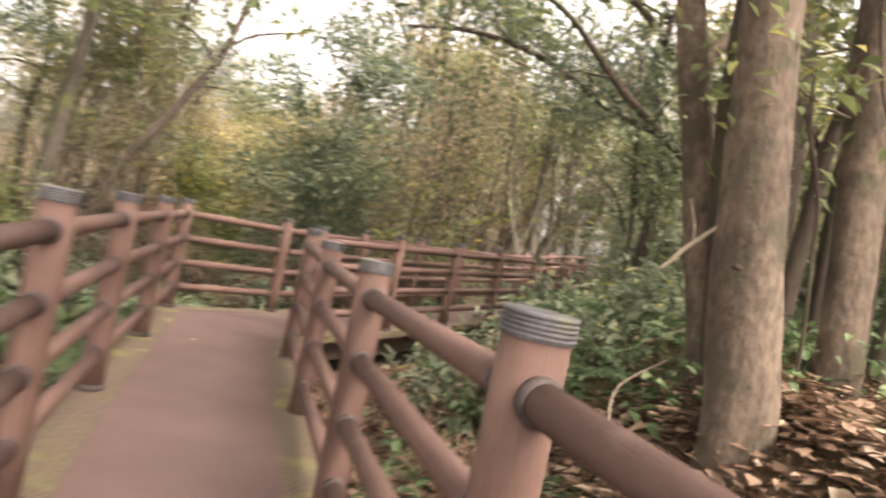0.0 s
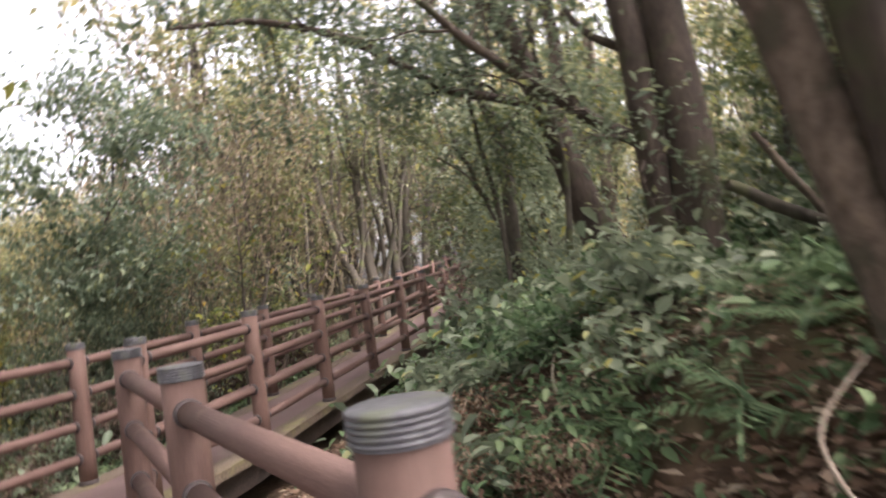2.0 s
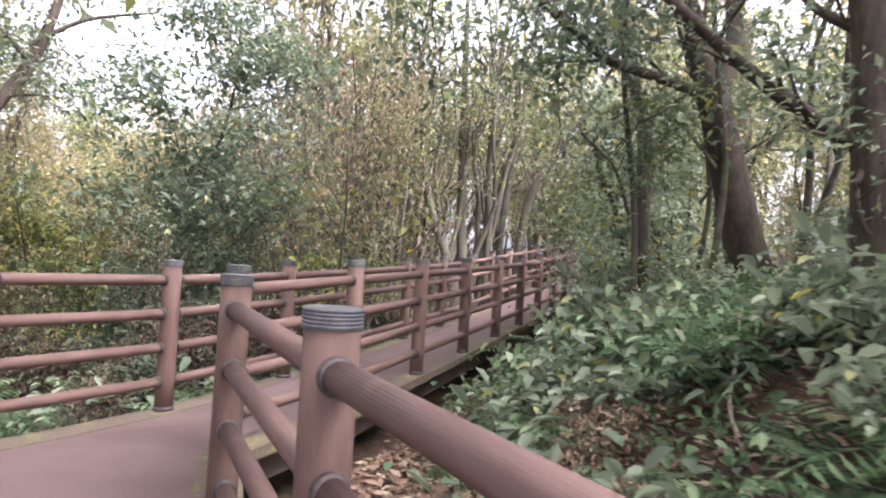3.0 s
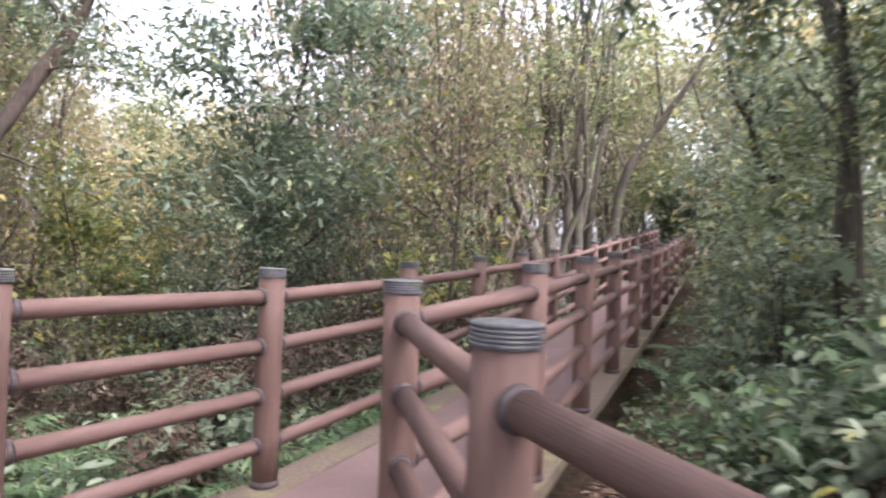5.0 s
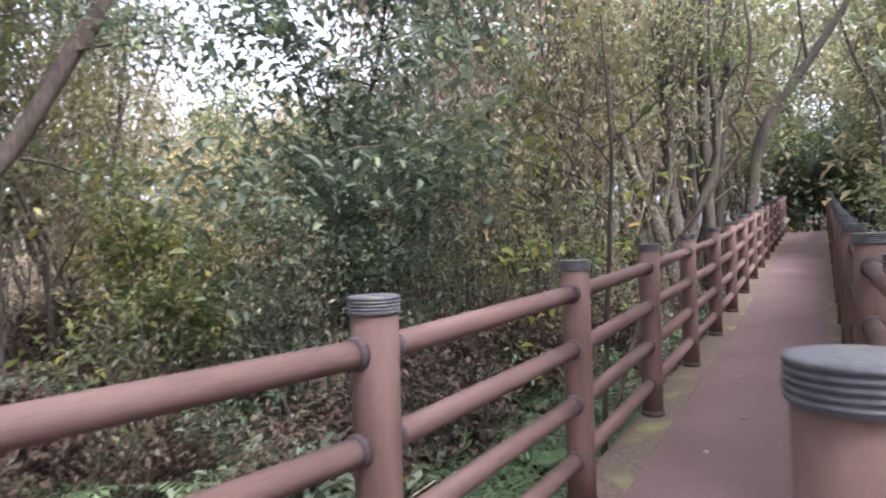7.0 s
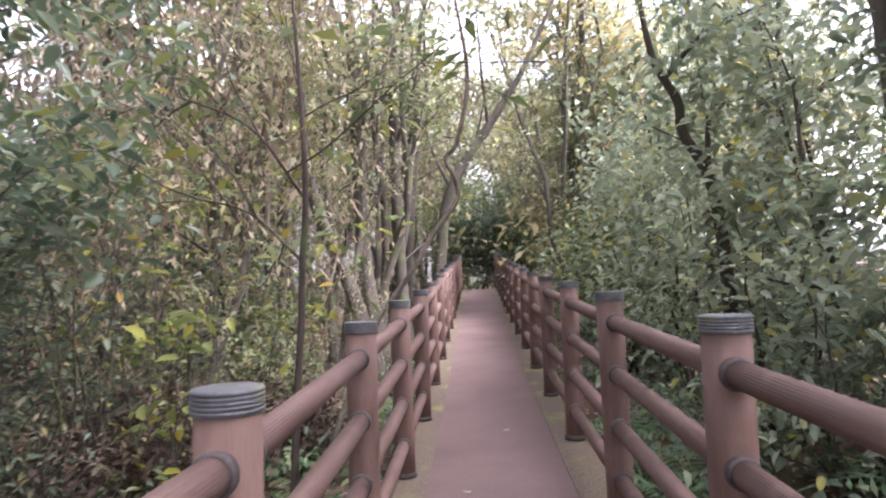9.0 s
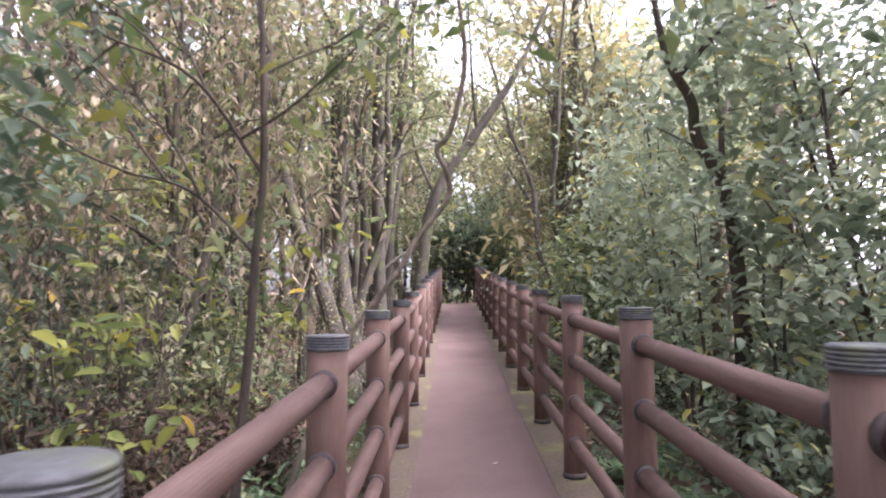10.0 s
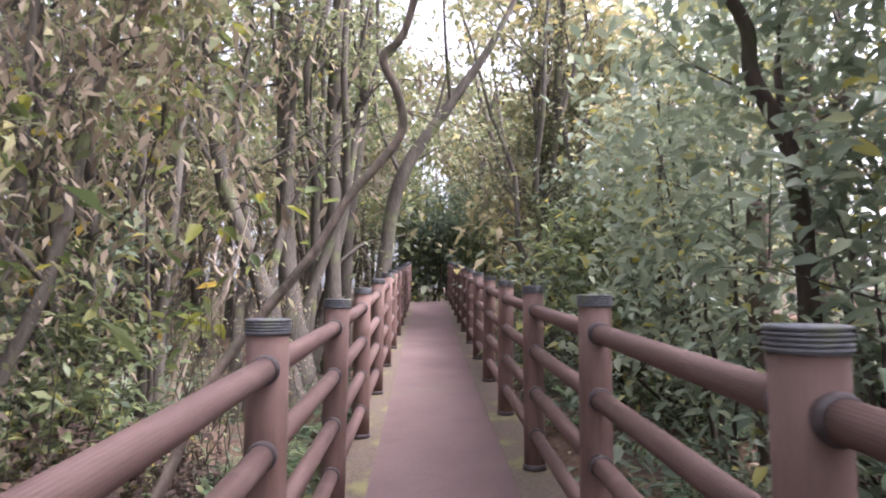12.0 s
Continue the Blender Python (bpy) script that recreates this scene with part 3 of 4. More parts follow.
scatter(V_SHRUB, 6, 14, 22, 2, (0.8, 1.1), "shrub", "forest shrubs", accept=in_gap)
scatter(V_HAZE, 12, 12, 24, 2, (0.6, 0.9), accept=in_gap)
scatter(V_YEL, 8, 12, 24, 2, (1.0, 1.5), "bush", "forest shrubs", accept=in_gap)
scatter(V_SHRUB, 20, 4.5, 20, 1.5, (0.6, 1.1), "shrub", "forest shrubs", accept=low_ok)
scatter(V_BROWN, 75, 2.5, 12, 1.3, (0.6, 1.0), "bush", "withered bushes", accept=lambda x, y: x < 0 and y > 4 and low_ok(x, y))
scatter(V_YEL, 5, 7, 16, 2.0, (0.7, 1.0), "bush", "forest shrubs", accept=lambda x, y: low_ok(x, y) and bearing_b(x, y) < -40)
scatter(V_THICKET, 22, 7, 20, 1.5, (0.6, 1.1), "thicket", "thickets", accept=lambda x, y: low_ok(x, y) and bearing_b(x, y) < 40)

scatter(V_LOW, 95, 0.0, 6.0, 0.45, (0.7, 1.3), "low_plant", "low plants", accept=lambda x, y: y > 4.3 and inner_bend(x, y) and min((x - 0.97) * 0.903 + (y - 1.124) * 0.43, (x + 0.538) * 0.912 - (y - 7.783) * 0.41) > 1.1, centre=(2.4, 5.6))
scatter(V_DIM, 30, 0.0, 6.5, 0.6, (0.8, 1.4), "low_plant", "low plants", accept=lambda x, y: np.maximum((x - 0.97) * 0.903 + (y - 1.124) * 0.43, (x + 0.538) * 0.912 - (y - 7.783) * 0.41) < -1.7, centre=(-4.8, 8.8))
scatter(V_LOW, 50, 0.0, 8.0, 0.5, (0.8, 1.5), "low_plant", "low plants", accept=lambda x, y: open_corridor(x, y) and ((beside_b(x, y) and (x + 0.538) * 0.912 - (y - 7.783) * 0.41 > 0.35) or (x < 0 and along_b(x, y) > -3 and (x + 0.538) * 0.912 - (y - 7.783) * 0.41 < -1.6)), centre=(0.5, 12.0))

scatter(V_TAN, 9, 12, 20, 2, (0.6, 0.8), accept=in_gap)
scatter(V_FAR, 8, 14, 22, 2, (0.5, 0.68), accept=in_gap)
scatter(V_FAR, 36, 26, 48, 2, (1.0, 1.7), accept=lambda x, y: -6 < bearing_b(x, y) < 52 and y > 24 and open_corridor(x, y))
scatter(V_FAR, 9, 14, 30, 2, (0.8, 1.1), accept=lambda x, y: -32 < bearing_b(x, y) < 14 and y > 15 and open_corridor(x, y) and not in_gap(x, y))
scatter(V_FAR_TAN, 8, 14, 26, 2, (0.9, 1.2), accept=lambda x, y: -32 < bearing_b(x, y) < 14 and y > 15 and open_corridor(x, y) and not in_gap(x, y))

# tall trees added mostly out of view; their crowns close over and shade the walk
V_TALL = [grow(g, 10.5, 0.13, 15, 4.2, 0.55, 4200, 0.20, 0.55, L_MID, M_BARK_GREY, upward=0.35, twigs=5) for _ in range(2)]
for k, (x, y, sc, turn) in enumerate(((3.2, -1.4, 1.0, 20), (-2.4, -1.2, 1.0, 130), (-3.2, 2.2, 1.0, 300), (0.4, -3.6, 1.05, 70), (5.6, 5.2, 1.0, 160), (3.4, -4.4, 1.0, 250), (-4.6, 5.4, 1.05, 90), (-5.4, -2.2, 1.0, 45), (-7.6, 3.4, 1.0, 185), (-5.6, 7.6, 1.0, 240), (2.9, 10.2, 0.95, 15))):
    plant(V_TALL[k % 2], x, y, sc, turn, "tall added tree, mostly out of view, whose crown shades the walk")

# trees and bushes that stand at known places
for kinds, k, x, y, sc, turn, name in (
        (V_DENSE, 0, -3.95, 12.6, 0.85, 40, "tree"), (V_DENSE, 0, -2.9, 12.2, 0.45, 200, "tree"), (V_DENSE, 0, -3.6, 11.4, 0.4, 120, "tree"), (V_FAR, 0, -3.6, 21.0, 1.4, 30, "tree"), (V_FAR_TAN, 0, -2.0, 20.0, 1.6, 100, "tree"), (V_FAR, 2, -0.4, 22.5, 1.4, 160, "tree"), (V_FAR_TAN, 0, 0.8, 24.0, 1.6, 220, "tree"), (V_BARE, 0, -1.2, 18.6, 1.35, 280, "tree"), (V_FAR, 0, 7.6, 21.5, 1.3, 340, "tree"), (V_FAR_TAN, 0, 9.2, 21.0, 1.5, 20, "tree"), (V_FAR, 1, 10.0, 26.0, 1.4, 80, "tree"), (V_BARE, 1, 6.8, 19.6, 1.25, 140, "tree"), (V_FAR, 2, 5.2, 29.5, 1.3, 15, "tree"), (V_HAZE, 0, -7.4, 15.0, 0.75, 10, "tree"), (V_HAZE, 0, -9.4, 16.4, 0.85, 70, "tree"), (V_HAZE, 0, -6.2, 17.6, 0.8, 190, "tree"), (V_GOLD, 1, -1.65, 13.5, 0.95, 80, "sapling"), (V_GOLD, 0, -1.75, 11.9, 0.75, 0, "sapling"), (V_GOLD, 1, -0.7, 14.6, 1.25, 20, "sapling"),
        (V_MID, 0, -7.0, 11.6, 0.75, 0, "tree"), (V_OLIVE, 0, -8.6, 11.4, 0.8, 60, "tree"), (V_TAN, 1, -7.4, 13.6, 0.9, 120, "tree"), (V_OLIVE, 1, -9.8, 13.4, 0.9, 180, "tree"), (V_TAN, 0, -8.9, 15.4, 1.0, 240, "tree"), (V_EVER, 0, -9.0, 8.6, 0.8, 20, "tree"), (V_TAN, 0, -6.6, 9.2, 0.55, 80, "tree"), (V_FAR, 1, 10.4, 11.6, 0.9, 110, "tree"), (V_FAR, 0, 9.2, 13.4, 0.8, 50, "tree"), (V_FAR, 2, 11.2, 14.6, 1.0, 210, "tree"), (V_HAZE, 0, 8.4, 15.4, 0.9, 290, "tree"), (V_HAZE, 0, 7.2, 18.4, 0.9, 120, "tree"), (V_YEL, 0, -6.0, 13.2, 1.2, 0, "bush"), (V_YEL, 0, -4.9, 11.6, 0.8, 120, "bush"), (V_BROWN, 0, -1.9, 12.2, 0.9, 50, "bush"), (V_BROWN, 0, -2.2, 11.0, 0.9, 140, "bush"), (V_BROWN, 0, -1.3, 12.9, 0.9, 210, "bush"), (V_BROWN, 0, -2.9, 10.4, 0.9, 270, "bush"),
        (V_TAN, 0, -1.8, 14.0, 1.0, 30, "tree"), (V_OLIVE, 1, -1.2, 16.0, 0.8, 110, "tree"), (V_TAN, 0, -2.4, 16.5, 1.2, 210, "tree"), (V_BARE, 1, -0.4, 17.2, 0.9, 300, "tree"),
        (V_BARE, 0, 1.3, 19.0, 1.0, 15, "tree"), (V_BARE, 1, 0.4, 17.8, 0.95, 80, "tree"), (V_BARE, 2, 2.2, 20.6, 1.0, 160, "tree"), (V_BARE, 0, 3.0, 23.0, 1.0, 200, "tree"), (V_BARE, 1, 8.9, 25.0, 1.0, 20, "tree"), (V_BARE, 2, 9.2, 23.0, 1.0, 60, "tree"),
        (V_BROAD, 0, 3.0, 11.7, 0.9, 0, "shrub"), (V_BROAD, 1, 4.1, 13.6, 0.75, 90, "shrub"), (V_BROAD, 0, 5.0, 15.0, 0.9, 200, "shrub"), (V_BROAD, 0, 2.3, 10.4, 0.7, 30, "shrub"), (V_BROAD, 1, 4.0, 11.4, 0.9, 45, "shrub"), (V_BROAD, 1, 5.2, 15.4, 1.1, 145, "shrub"), (V_BROAD, 1, 5.4, 17.6, 1.0, 260, "shrub"), (V_SHRUB, 2, -3.1, 9.6, 0.5, 300, "shrub"), (V_THICKET, 0, -2.6, 12.8, 0.9, 100, "thicket"), (V_THICKET, 1, -1.9, 13.4, 0.85, 10, "thicket"),
        (V_BARE, 1, 5.4, 13.2, 0.8, 120, "tree"), (V_MID, 0, 7.0, 16.0, 0.8, 20, "tree"), (V_SHRUB, 1, 5.0, 16.4, 1.2, 20, "shrub"), (V_BARE, 2, 6.0, 18.8, 0.9, 250, "tree"), (V_BARE, 0, 5.0, 11.0, 0.8, 10, "tree"), (V_OLIVE, 0, 6.2, 20.5, 0.9, 320, "tree"),
        (V_OLIVE, 0, 5.8, 5.4, 0.8, 50, "tree"), (V_OLIVE, 1, 6.8, 4.4, 0.9, 150, "tree"), (V_OLIVE, 0, 7.2, 7.2, 0.9, 210, "tree"),
        (V_SHRUB, 1, 3.9, 4.5, 0.7, 0, "shrub"), (V_SHRUB, 0, 4.4, 5.8, 0.8, 45, "shrub"), (V_SHRUB, 1, 4.3, 3.0, 0.8, 95, "shrub"), (V_SHRUB, 1, 5.2, 7.6, 0.9, 245, "shrub"), (V_BROAD, 0, 4.1, 8.8, 0.5, 20, "shrub"), (V_BROAD, 0, 2.9, 9.0, 0.35, 70, "shrub"),
        (V_SHRUB, 0, 8.4, 29.6, 1.3, 0, "shrub"), (V_SHRUB, 1, 9.6, 29.4, 1.3, 80, "shrub"), (V_SHRUB, 1, 7.2, 30.2, 1.4, 160, "shrub"), (V_SHRUB, 0, 9.0, 31.4, 1.6, 240, "shrub"), (V_SHRUB, 1, 10.8, 30.8, 1.5, 300, "shrub"), (V_MID, 0, 9.2, 33.5, 0.9, 0, "tree"), (V_OLIVE, 0, 11.4, 33.0, 0.9, 60, "tree"), (V_OLIVE, 1, 7.0, 33.4, 0.9, 120, "tree"), (V_MID, 1, 12.5, 30.5, 0.9, 180, "tree"),
        (V_FAR, 0, 7.6, 19.0, 0.85, 40, "tree"), (V_FAR, 1, 9.6, 22.0, 0.95, 130, "tree"), (V_FAR, 0, 8.6, 20.5, 0.9, 220, "tree"), (V_FAR, 1, 9.8, 25.0, 0.95, 300, "tree"),
        (V_SHRUB, 1, 8.9, 23.2, 0.9, 0, "shrub"), (V_SHRUB, 1, 8.6, 22.2, 0.7, 160, "shrub"),
        (V_THICKET, 2, 0.0, 15.4, 0.6, 0, "thicket"), (V_THICKET, 1, -1.1, 13.6, 0.55, 70, "thicket"), (V_THICKET, 2, -1.6, 12.4, 0.6, 140, "thicket"), (V_THICKET, 0, 0.9, 17.0, 0.6, 230, "thicket"), (V_THICKET, 1, -3.2, 10.6, 0.6, 10, "thicket"), (V_THICKET, 0, -4.6, 10.2, 0.6, 100, "thicket")):
    plant(kinds[k], x, y, sc, turn, LABELS[id(kinds)], name, {"tree": "forest trees", "thicket": "thickets"}.get(name, "forest shrubs"))


def spray(w, tips, start, d, ln, r0, g, twigs=5):
    """A small branch with twigs; adds leafy places to tips."""
    cur, pts = np.array(start, dtype=float), [(*start, r0)]
    d = np.array(d, dtype=float)
    for i in range(1, 6):
        d = d / np.linalg.norm(d) + g.normal(0, 0.16, 3)
        cur = cur + d / np.linalg.norm(d) * ln / 5
        pts.append((*cur, r0 * (1 - 0.18 * i)))
    lp = w.tube(pts, 6, 3)
    for _ in range(twigs):
        a = lp[int(len(lp) * (0.2 + 0.75 * g.random())), :3]
        e = d / np.linalg.norm(d) + g.normal(0, 0.55, 3)
        e = e / np.linalg.norm(e) * ln * (0.2 + 0.25 * g.random())
        w.tube([(*a, r0 * 0.35), (*(a + e * 0.5), r0 * 0.25), (*(a + e), 0.003)], 4, 2)
        tips += [a + e * 0.6, a + e, a + e]
    tips += [lp[-1, :3], lp[-4, :3]]


def big_tree(label, trunks, limbs, bark, nleaf=0, leafmat=None, leaf=0.09, clump=0.20, seed=3, sprays=(), name="tree", hang=(0, 0, 0.2)):
    """A tree by its trunk and limb lines (x, y, z, radius)."""
    g = np.random.default_rng(seed)
    t = tree_thing(label, name, "")
    base = Vector(trunks[0][0][:3])
    t.matrix_basis = Matrix.Translation(base)
    back = Matrix.Translation(-base)
    tips = []
    for k, line in enumerate(trunks):
        w = Wood()
        w.tube(line, 24, 7, 0.045, seed + k)
        put("trunk", w.mesh("trunk", bark), t, back)
    for line in limbs:
        w = Wood()
        p = w.tube(line, 10, 6, 0.03, seed)
        for i in range(2, len(p) - 1, 3):
            d = p[i + 1, :3] - p[i - 1, :3]
            d = d / np.linalg.norm(d) * 0.6 + g.normal(0, 0.6, 3) + np.array(hang)
            spray(w, tips, p[i, :3], d, 0.5 + 0.7 * g.random(), max(0.006, p[i, 3] * 0.4), g, 4)
        put("limb", w.mesh("limb", bark), t, back)
    for start, d, ln, r0 in sprays:
        w = Wood()
        spray(w, tips, start, d, ln, r0, g, 7)
        put("limb", w.mesh("limb", bark), t, back)
    if nleaf:
        tp = np.array(tips)
        pts = tp[g.integers(0, len(tp), nleaf)] + g.normal(size=(nleaf, 3)) * clump * np.array([1, 1, 0.5])
        put("crown", mesh_np("crown", *leaves(pts, leaf, 0.42, 0.4, g), leafmat), t, back)
    return t


# the big smooth trunks on the bank
BIG_TRUNK = big_tree("large smooth grey-brown tree trunk on the bank", [[(1.98, 2.61, -0.35, 0.269), (1.96, 2.62, 0.1, 0.179), (1.92, 2.63, 0.82, 0.143), (1.84, 2.67, 1.40, 0.140), (1.79, 2.69, 1.89, 0.132), (1.75, 2.71, 2.36, 0.129), (1.62, 2.77, 4.0, 0.112), (1.42, 2.97, 6.5, 0.078)]],
         [[(1.5, 2.5, 4.0, 0.06), (0.9, 3.0, 4.9, 0.045), (0.2, 3.4, 5.5, 0.03), (-0.6, 3.8, 5.9, 0.015)], [(1.4, 2.6, 5.0, 0.05), (1.9, 3.4, 5.8, 0.04), (2.6, 4.2, 6.3, 0.02)]], M_BARK, 2600, L_DARK, seed=5)
big_tree("slender grey-brown leaning tree on the bank", [[(2.02, 3.3, 0.3, 0.16), (1.96, 3.3, 0.9, 0.10), (1.78, 3.36, 1.76, 0.088), (1.68, 3.4, 2.2, 0.082), (1.58, 3.45, 2.62, 0.08), (1.25, 3.6, 4.2, 0.06), (0.9, 3.8, 6.0, 0.04)]],
         [[(1.4, 3.5, 3.5, 0.04), (0.8, 4.2, 4.2, 0.03), (0.2, 4.8, 4.6, 0.015)], [(1.62, 3.42, 2.5, 0.04), (2.3, 3.9, 3.5, 0.03), (2.9, 4.5, 4.2, 0.02)]], M_BARK, 1800, L_DARK, seed=6)
big_tree("dark tree trunk close behind a paler trunk", [[(2.03, 3.13, -0.1, 0.154), (1.96, 3.14, 0.98, 0.094), (1.84, 3.18, 1.88, 0.088), (1.78, 3.20, 2.6, 0.083), (1.78, 3.35, 4.5, 0.055)]], [], M_BARK_DARK, seed=7)
big_tree("pale tree trunk rooted high on the bank", [[(2.55, 3.04, 0.2, 0.179), (2.48, 3.07, 0.97, 0.110), (2.44, 3.10, 1.7, 0.103), (2.37, 3.14, 2.61, 0.099), (2.30, 3.22, 4.5, 0.067)]],
         [[(2.42, 3.11, 2.0, 0.03), (2.7, 3.4, 2.9, 0.022), (3.0, 3.8, 3.6, 0.012)]], M_BARK, 700, L_MID, seed=8)
big_tree("dark leaning tree with a long drooping limb", [[(3.91, 9.01, 0.40, 0.360), (3.62, 9.07, 1.24, 0.240), (3.33, 9.07, 2.27, 0.198), (3.11, 9.10, 3.17, 0.180), (2.84, 9.14, 4.00, 0.144), (2.50, 9.20, 5.29, 0.108), (2.05, 9.33, 7.34, 0.060)], [(3.11, 9.10, 3.17, 0.108), (3.40, 9.33, 4.00, 0.090), (3.46, 9.59, 5.29, 0.072), (3.72, 9.97, 7.34, 0.036)]],
         [[(3.08, 9.10, 3.29, 0.066), (2.43, 9.07, 3.46, 0.060), (1.82, 8.84, 3.53, 0.054), (1.28, 8.39, 3.69, 0.050), (0.58, 7.90, 3.87, 0.042), (-0.18, 7.34, 3.83, 0.031), (-0.84, 6.95, 3.64, 0.018)],
          [(2.82, 9.14, 4.00, 0.060), (2.05, 8.69, 4.77, 0.048), (1.15, 8.30, 5.16, 0.036), (0.12, 8.05, 5.29, 0.018)]], M_BARK_DARK, 6500, L_DARK, 0.095, 0.32, seed=9)
big_tree("thick dark tree with two stems and a long limb", [[(3.35, 6.35, 0.7, 0.34), (3.22, 6.4, 1.34, 0.22), (3.24, 6.38, 2.1, 0.19), (3.20, 6.4, 3.0, 0.18), (3.1, 6.4, 4.6, 0.13)], [(3.05, 6.45, 0.9, 0.2), (2.98, 6.5, 1.6, 0.13), (2.95, 6.5, 2.3, 0.125), (2.9, 6.5, 3.3, 0.12), (2.6, 6.5, 5.0, 0.08)]],
         [[(2.98, 6.46, 2.17, 0.07), (2.6, 6.66, 2.48, 0.06), (2.14, 6.78, 2.87, 0.05), (1.70, 6.74, 3.19, 0.045), (1.42, 6.73, 3.44, 0.04), (0.9, 6.6, 3.9, 0.03), (0.3, 6.5, 4.2, 0.015)],
          [(2.95, 6.5, 2.2, 0.025), (2.8, 6.42, 1.95, 0.022), (2.84, 6.4, 1.7, 0.02), (2.95, 6.42, 1.62, 0.018)],
          [(2.92, 6.5, 3.0, 0.04), (2.6, 6.7, 3.3, 0.03), (2.45, 6.9, 3.8, 0.02)]], M_BARK_DARK, 2400, L_DARK, 0.085, 0.20, seed=10)
for x, y, h, lean in ((3.0, 8.8, 6, 0.0), (2.5, 9.5, 6, -0.05), (4.3, 8.2, 7, 0.04), (3.9, 5.2, 6, 0.05), (2.9, 4.0, 6, -0.03), (2.75, 3.3, 6, 0.04), (4.6, 7.0, 7, 0), (3.4, 10.2, 6, 0.03)):
    z = float(ground_z(x, y))
    big_tree("thin dark forest stem with a few leafy twigs", [[(x, y, z - 0.2, 0.055), (x + lean, y, z + 0.5, 0.038), (x + lean * 4 + 0.12, y + 0.05, z + h * 0.3, 0.034), (x + lean * 4 - 0.1, y, z + h * 0.6, 0.028), (x + lean * h + 0.1, y, z + h, 0.012)]],
             [[(x + lean * 3, y, z + 1.7, 0.022), (x + 0.5 * math.cos(x * 9), y + 0.5 * math.sin(x * 9), z + 2.2, 0.016), (x + 1.0 * math.cos(x * 9), y + 0.9 * math.sin(x * 9), z + 2.5, 0.008)]], M_BARK_GREY, 700, L_MID, seed=int(x * 100))
# dark leaning tree on the outer side of the bend
big_tree("dark leaning tree with a bare side branch", [[(-6.90, 10.25, -0.600, 0.160), (-6.70, 10.37, 0.600, 0.110), (-6.37, 10.64, 1.700, 0.085), (-6.00, 10.94, 2.480, 0.080), (-5.72, 11.16, 3.170, 0.085), (-5.50, 11.31, 3.660, 0.090), (-5.31, 11.43, 4.320, 0.070), (-5.05, 11.55, 5.600, 0.050)]],
         [[(-5.75, 11.12, 3.2, 0.025), (-5.4, 11.2, 3.28, 0.018), (-4.95, 11.3, 3.3, 0.008)], [(-5.5, 11.3, 3.8, 0.04), (-6.1, 11.6, 4.3, 0.03), (-6.9, 11.9, 4.6, 0.015)], [(-5.45, 11.3, 4.0, 0.04), (-4.9, 11.6, 4.5, 0.03), (-4.0, 11.9, 4.8, 0.012)]], M_BARK_DARK, 1800, L_DARK, 0.10, 0.26, seed=12)


BRACKEN = V_BROWN[0][1].copy()
BRACKEN.materials[0] = L_LITTER
# ---- single trees and dead wood by the second straight ----
big_tree("long pale leaning dead branch against the railing", [[(-0.95, 11.55, -0.5, 0.022), (-0.62, 11.80, 0.5, 0.021), (-0.45, 11.92, 0.85, 0.02), (-0.31, 12.01, 1.16, 0.019), (-0.13, 12.06, 1.40, 0.019), (0.05, 12.05, 1.63, 0.018), (0.19, 12.06, 1.86, 0.018), (0.37, 12.06, 2.08, 0.018), (0.41, 12.05, 2.19, 0.018), (0.38, 12.06, 2.33, 0.018), (0.33, 12.08, 2.46, 0.017), (0.42, 12.05, 2.6, 0.016), (0.5, 12.0, 3.1, 0.016), (0.45, 12.1, 3.8, 0.01)]], [], M_BARK, seed=20, name="leaning_branch")
big_tree("thin brown sapling beside the railing", [[(-1.10, 10.42, -0.6, 0.022), (-1.06, 10.44, 0.2, 0.019), (-1.02, 10.5, 0.9, 0.017), (-0.99, 10.52, 1.32, 0.016), (-0.98, 10.52, 1.60, 0.015), (-0.96, 10.52, 1.88, 0.014), (-0.97, 10.52, 2.30, 0.012), (-1.0, 10.6, 3.0, 0.006)]],
         [[(-0.98, 10.52, 1.60, 0.008), (-1.2, 10.75, 1.85, 0.006), (-1.45, 11.0, 1.95, 0.004)], [(-0.97, 10.52, 1.9, 0.008), (-1.2, 10.5, 2.2, 0.006), (-1.5, 10.6, 2.35, 0.004)], [(-0.97, 10.52, 2.2, 0.008), (-0.9, 10.9, 2.5, 0.006), (-0.9, 11.3, 2.6, 0.004)]], M_BARK_DARK, 260, L_YELLOW, 0.10, 0.16, seed=21, name="sapling")
for pts in ([(-0.35, 16.7, 0.2, 0.03), (-0.21, 16.59, 0.91, 0.028), (-0.01, 16.47, 1.23, 0.026), (0.18, 16.36, 1.58, 0.025), (0.05, 16.39, 1.81, 0.02), (0.1, 16.34, 2.13, 0.01)], [(-0.3, 16.65, 0.2, 0.025), (-0.12, 16.55, 0.98, 0.022), (0.1, 16.41, 1.36, 0.02), (0.25, 16.29, 1.87, 0.018), (0.35, 16.21, 2.32, 0.008)]):
    big_tree("pale crooked dead branch in the thicket", [pts], [], M_DEAD, seed=22, name="dead_branch")
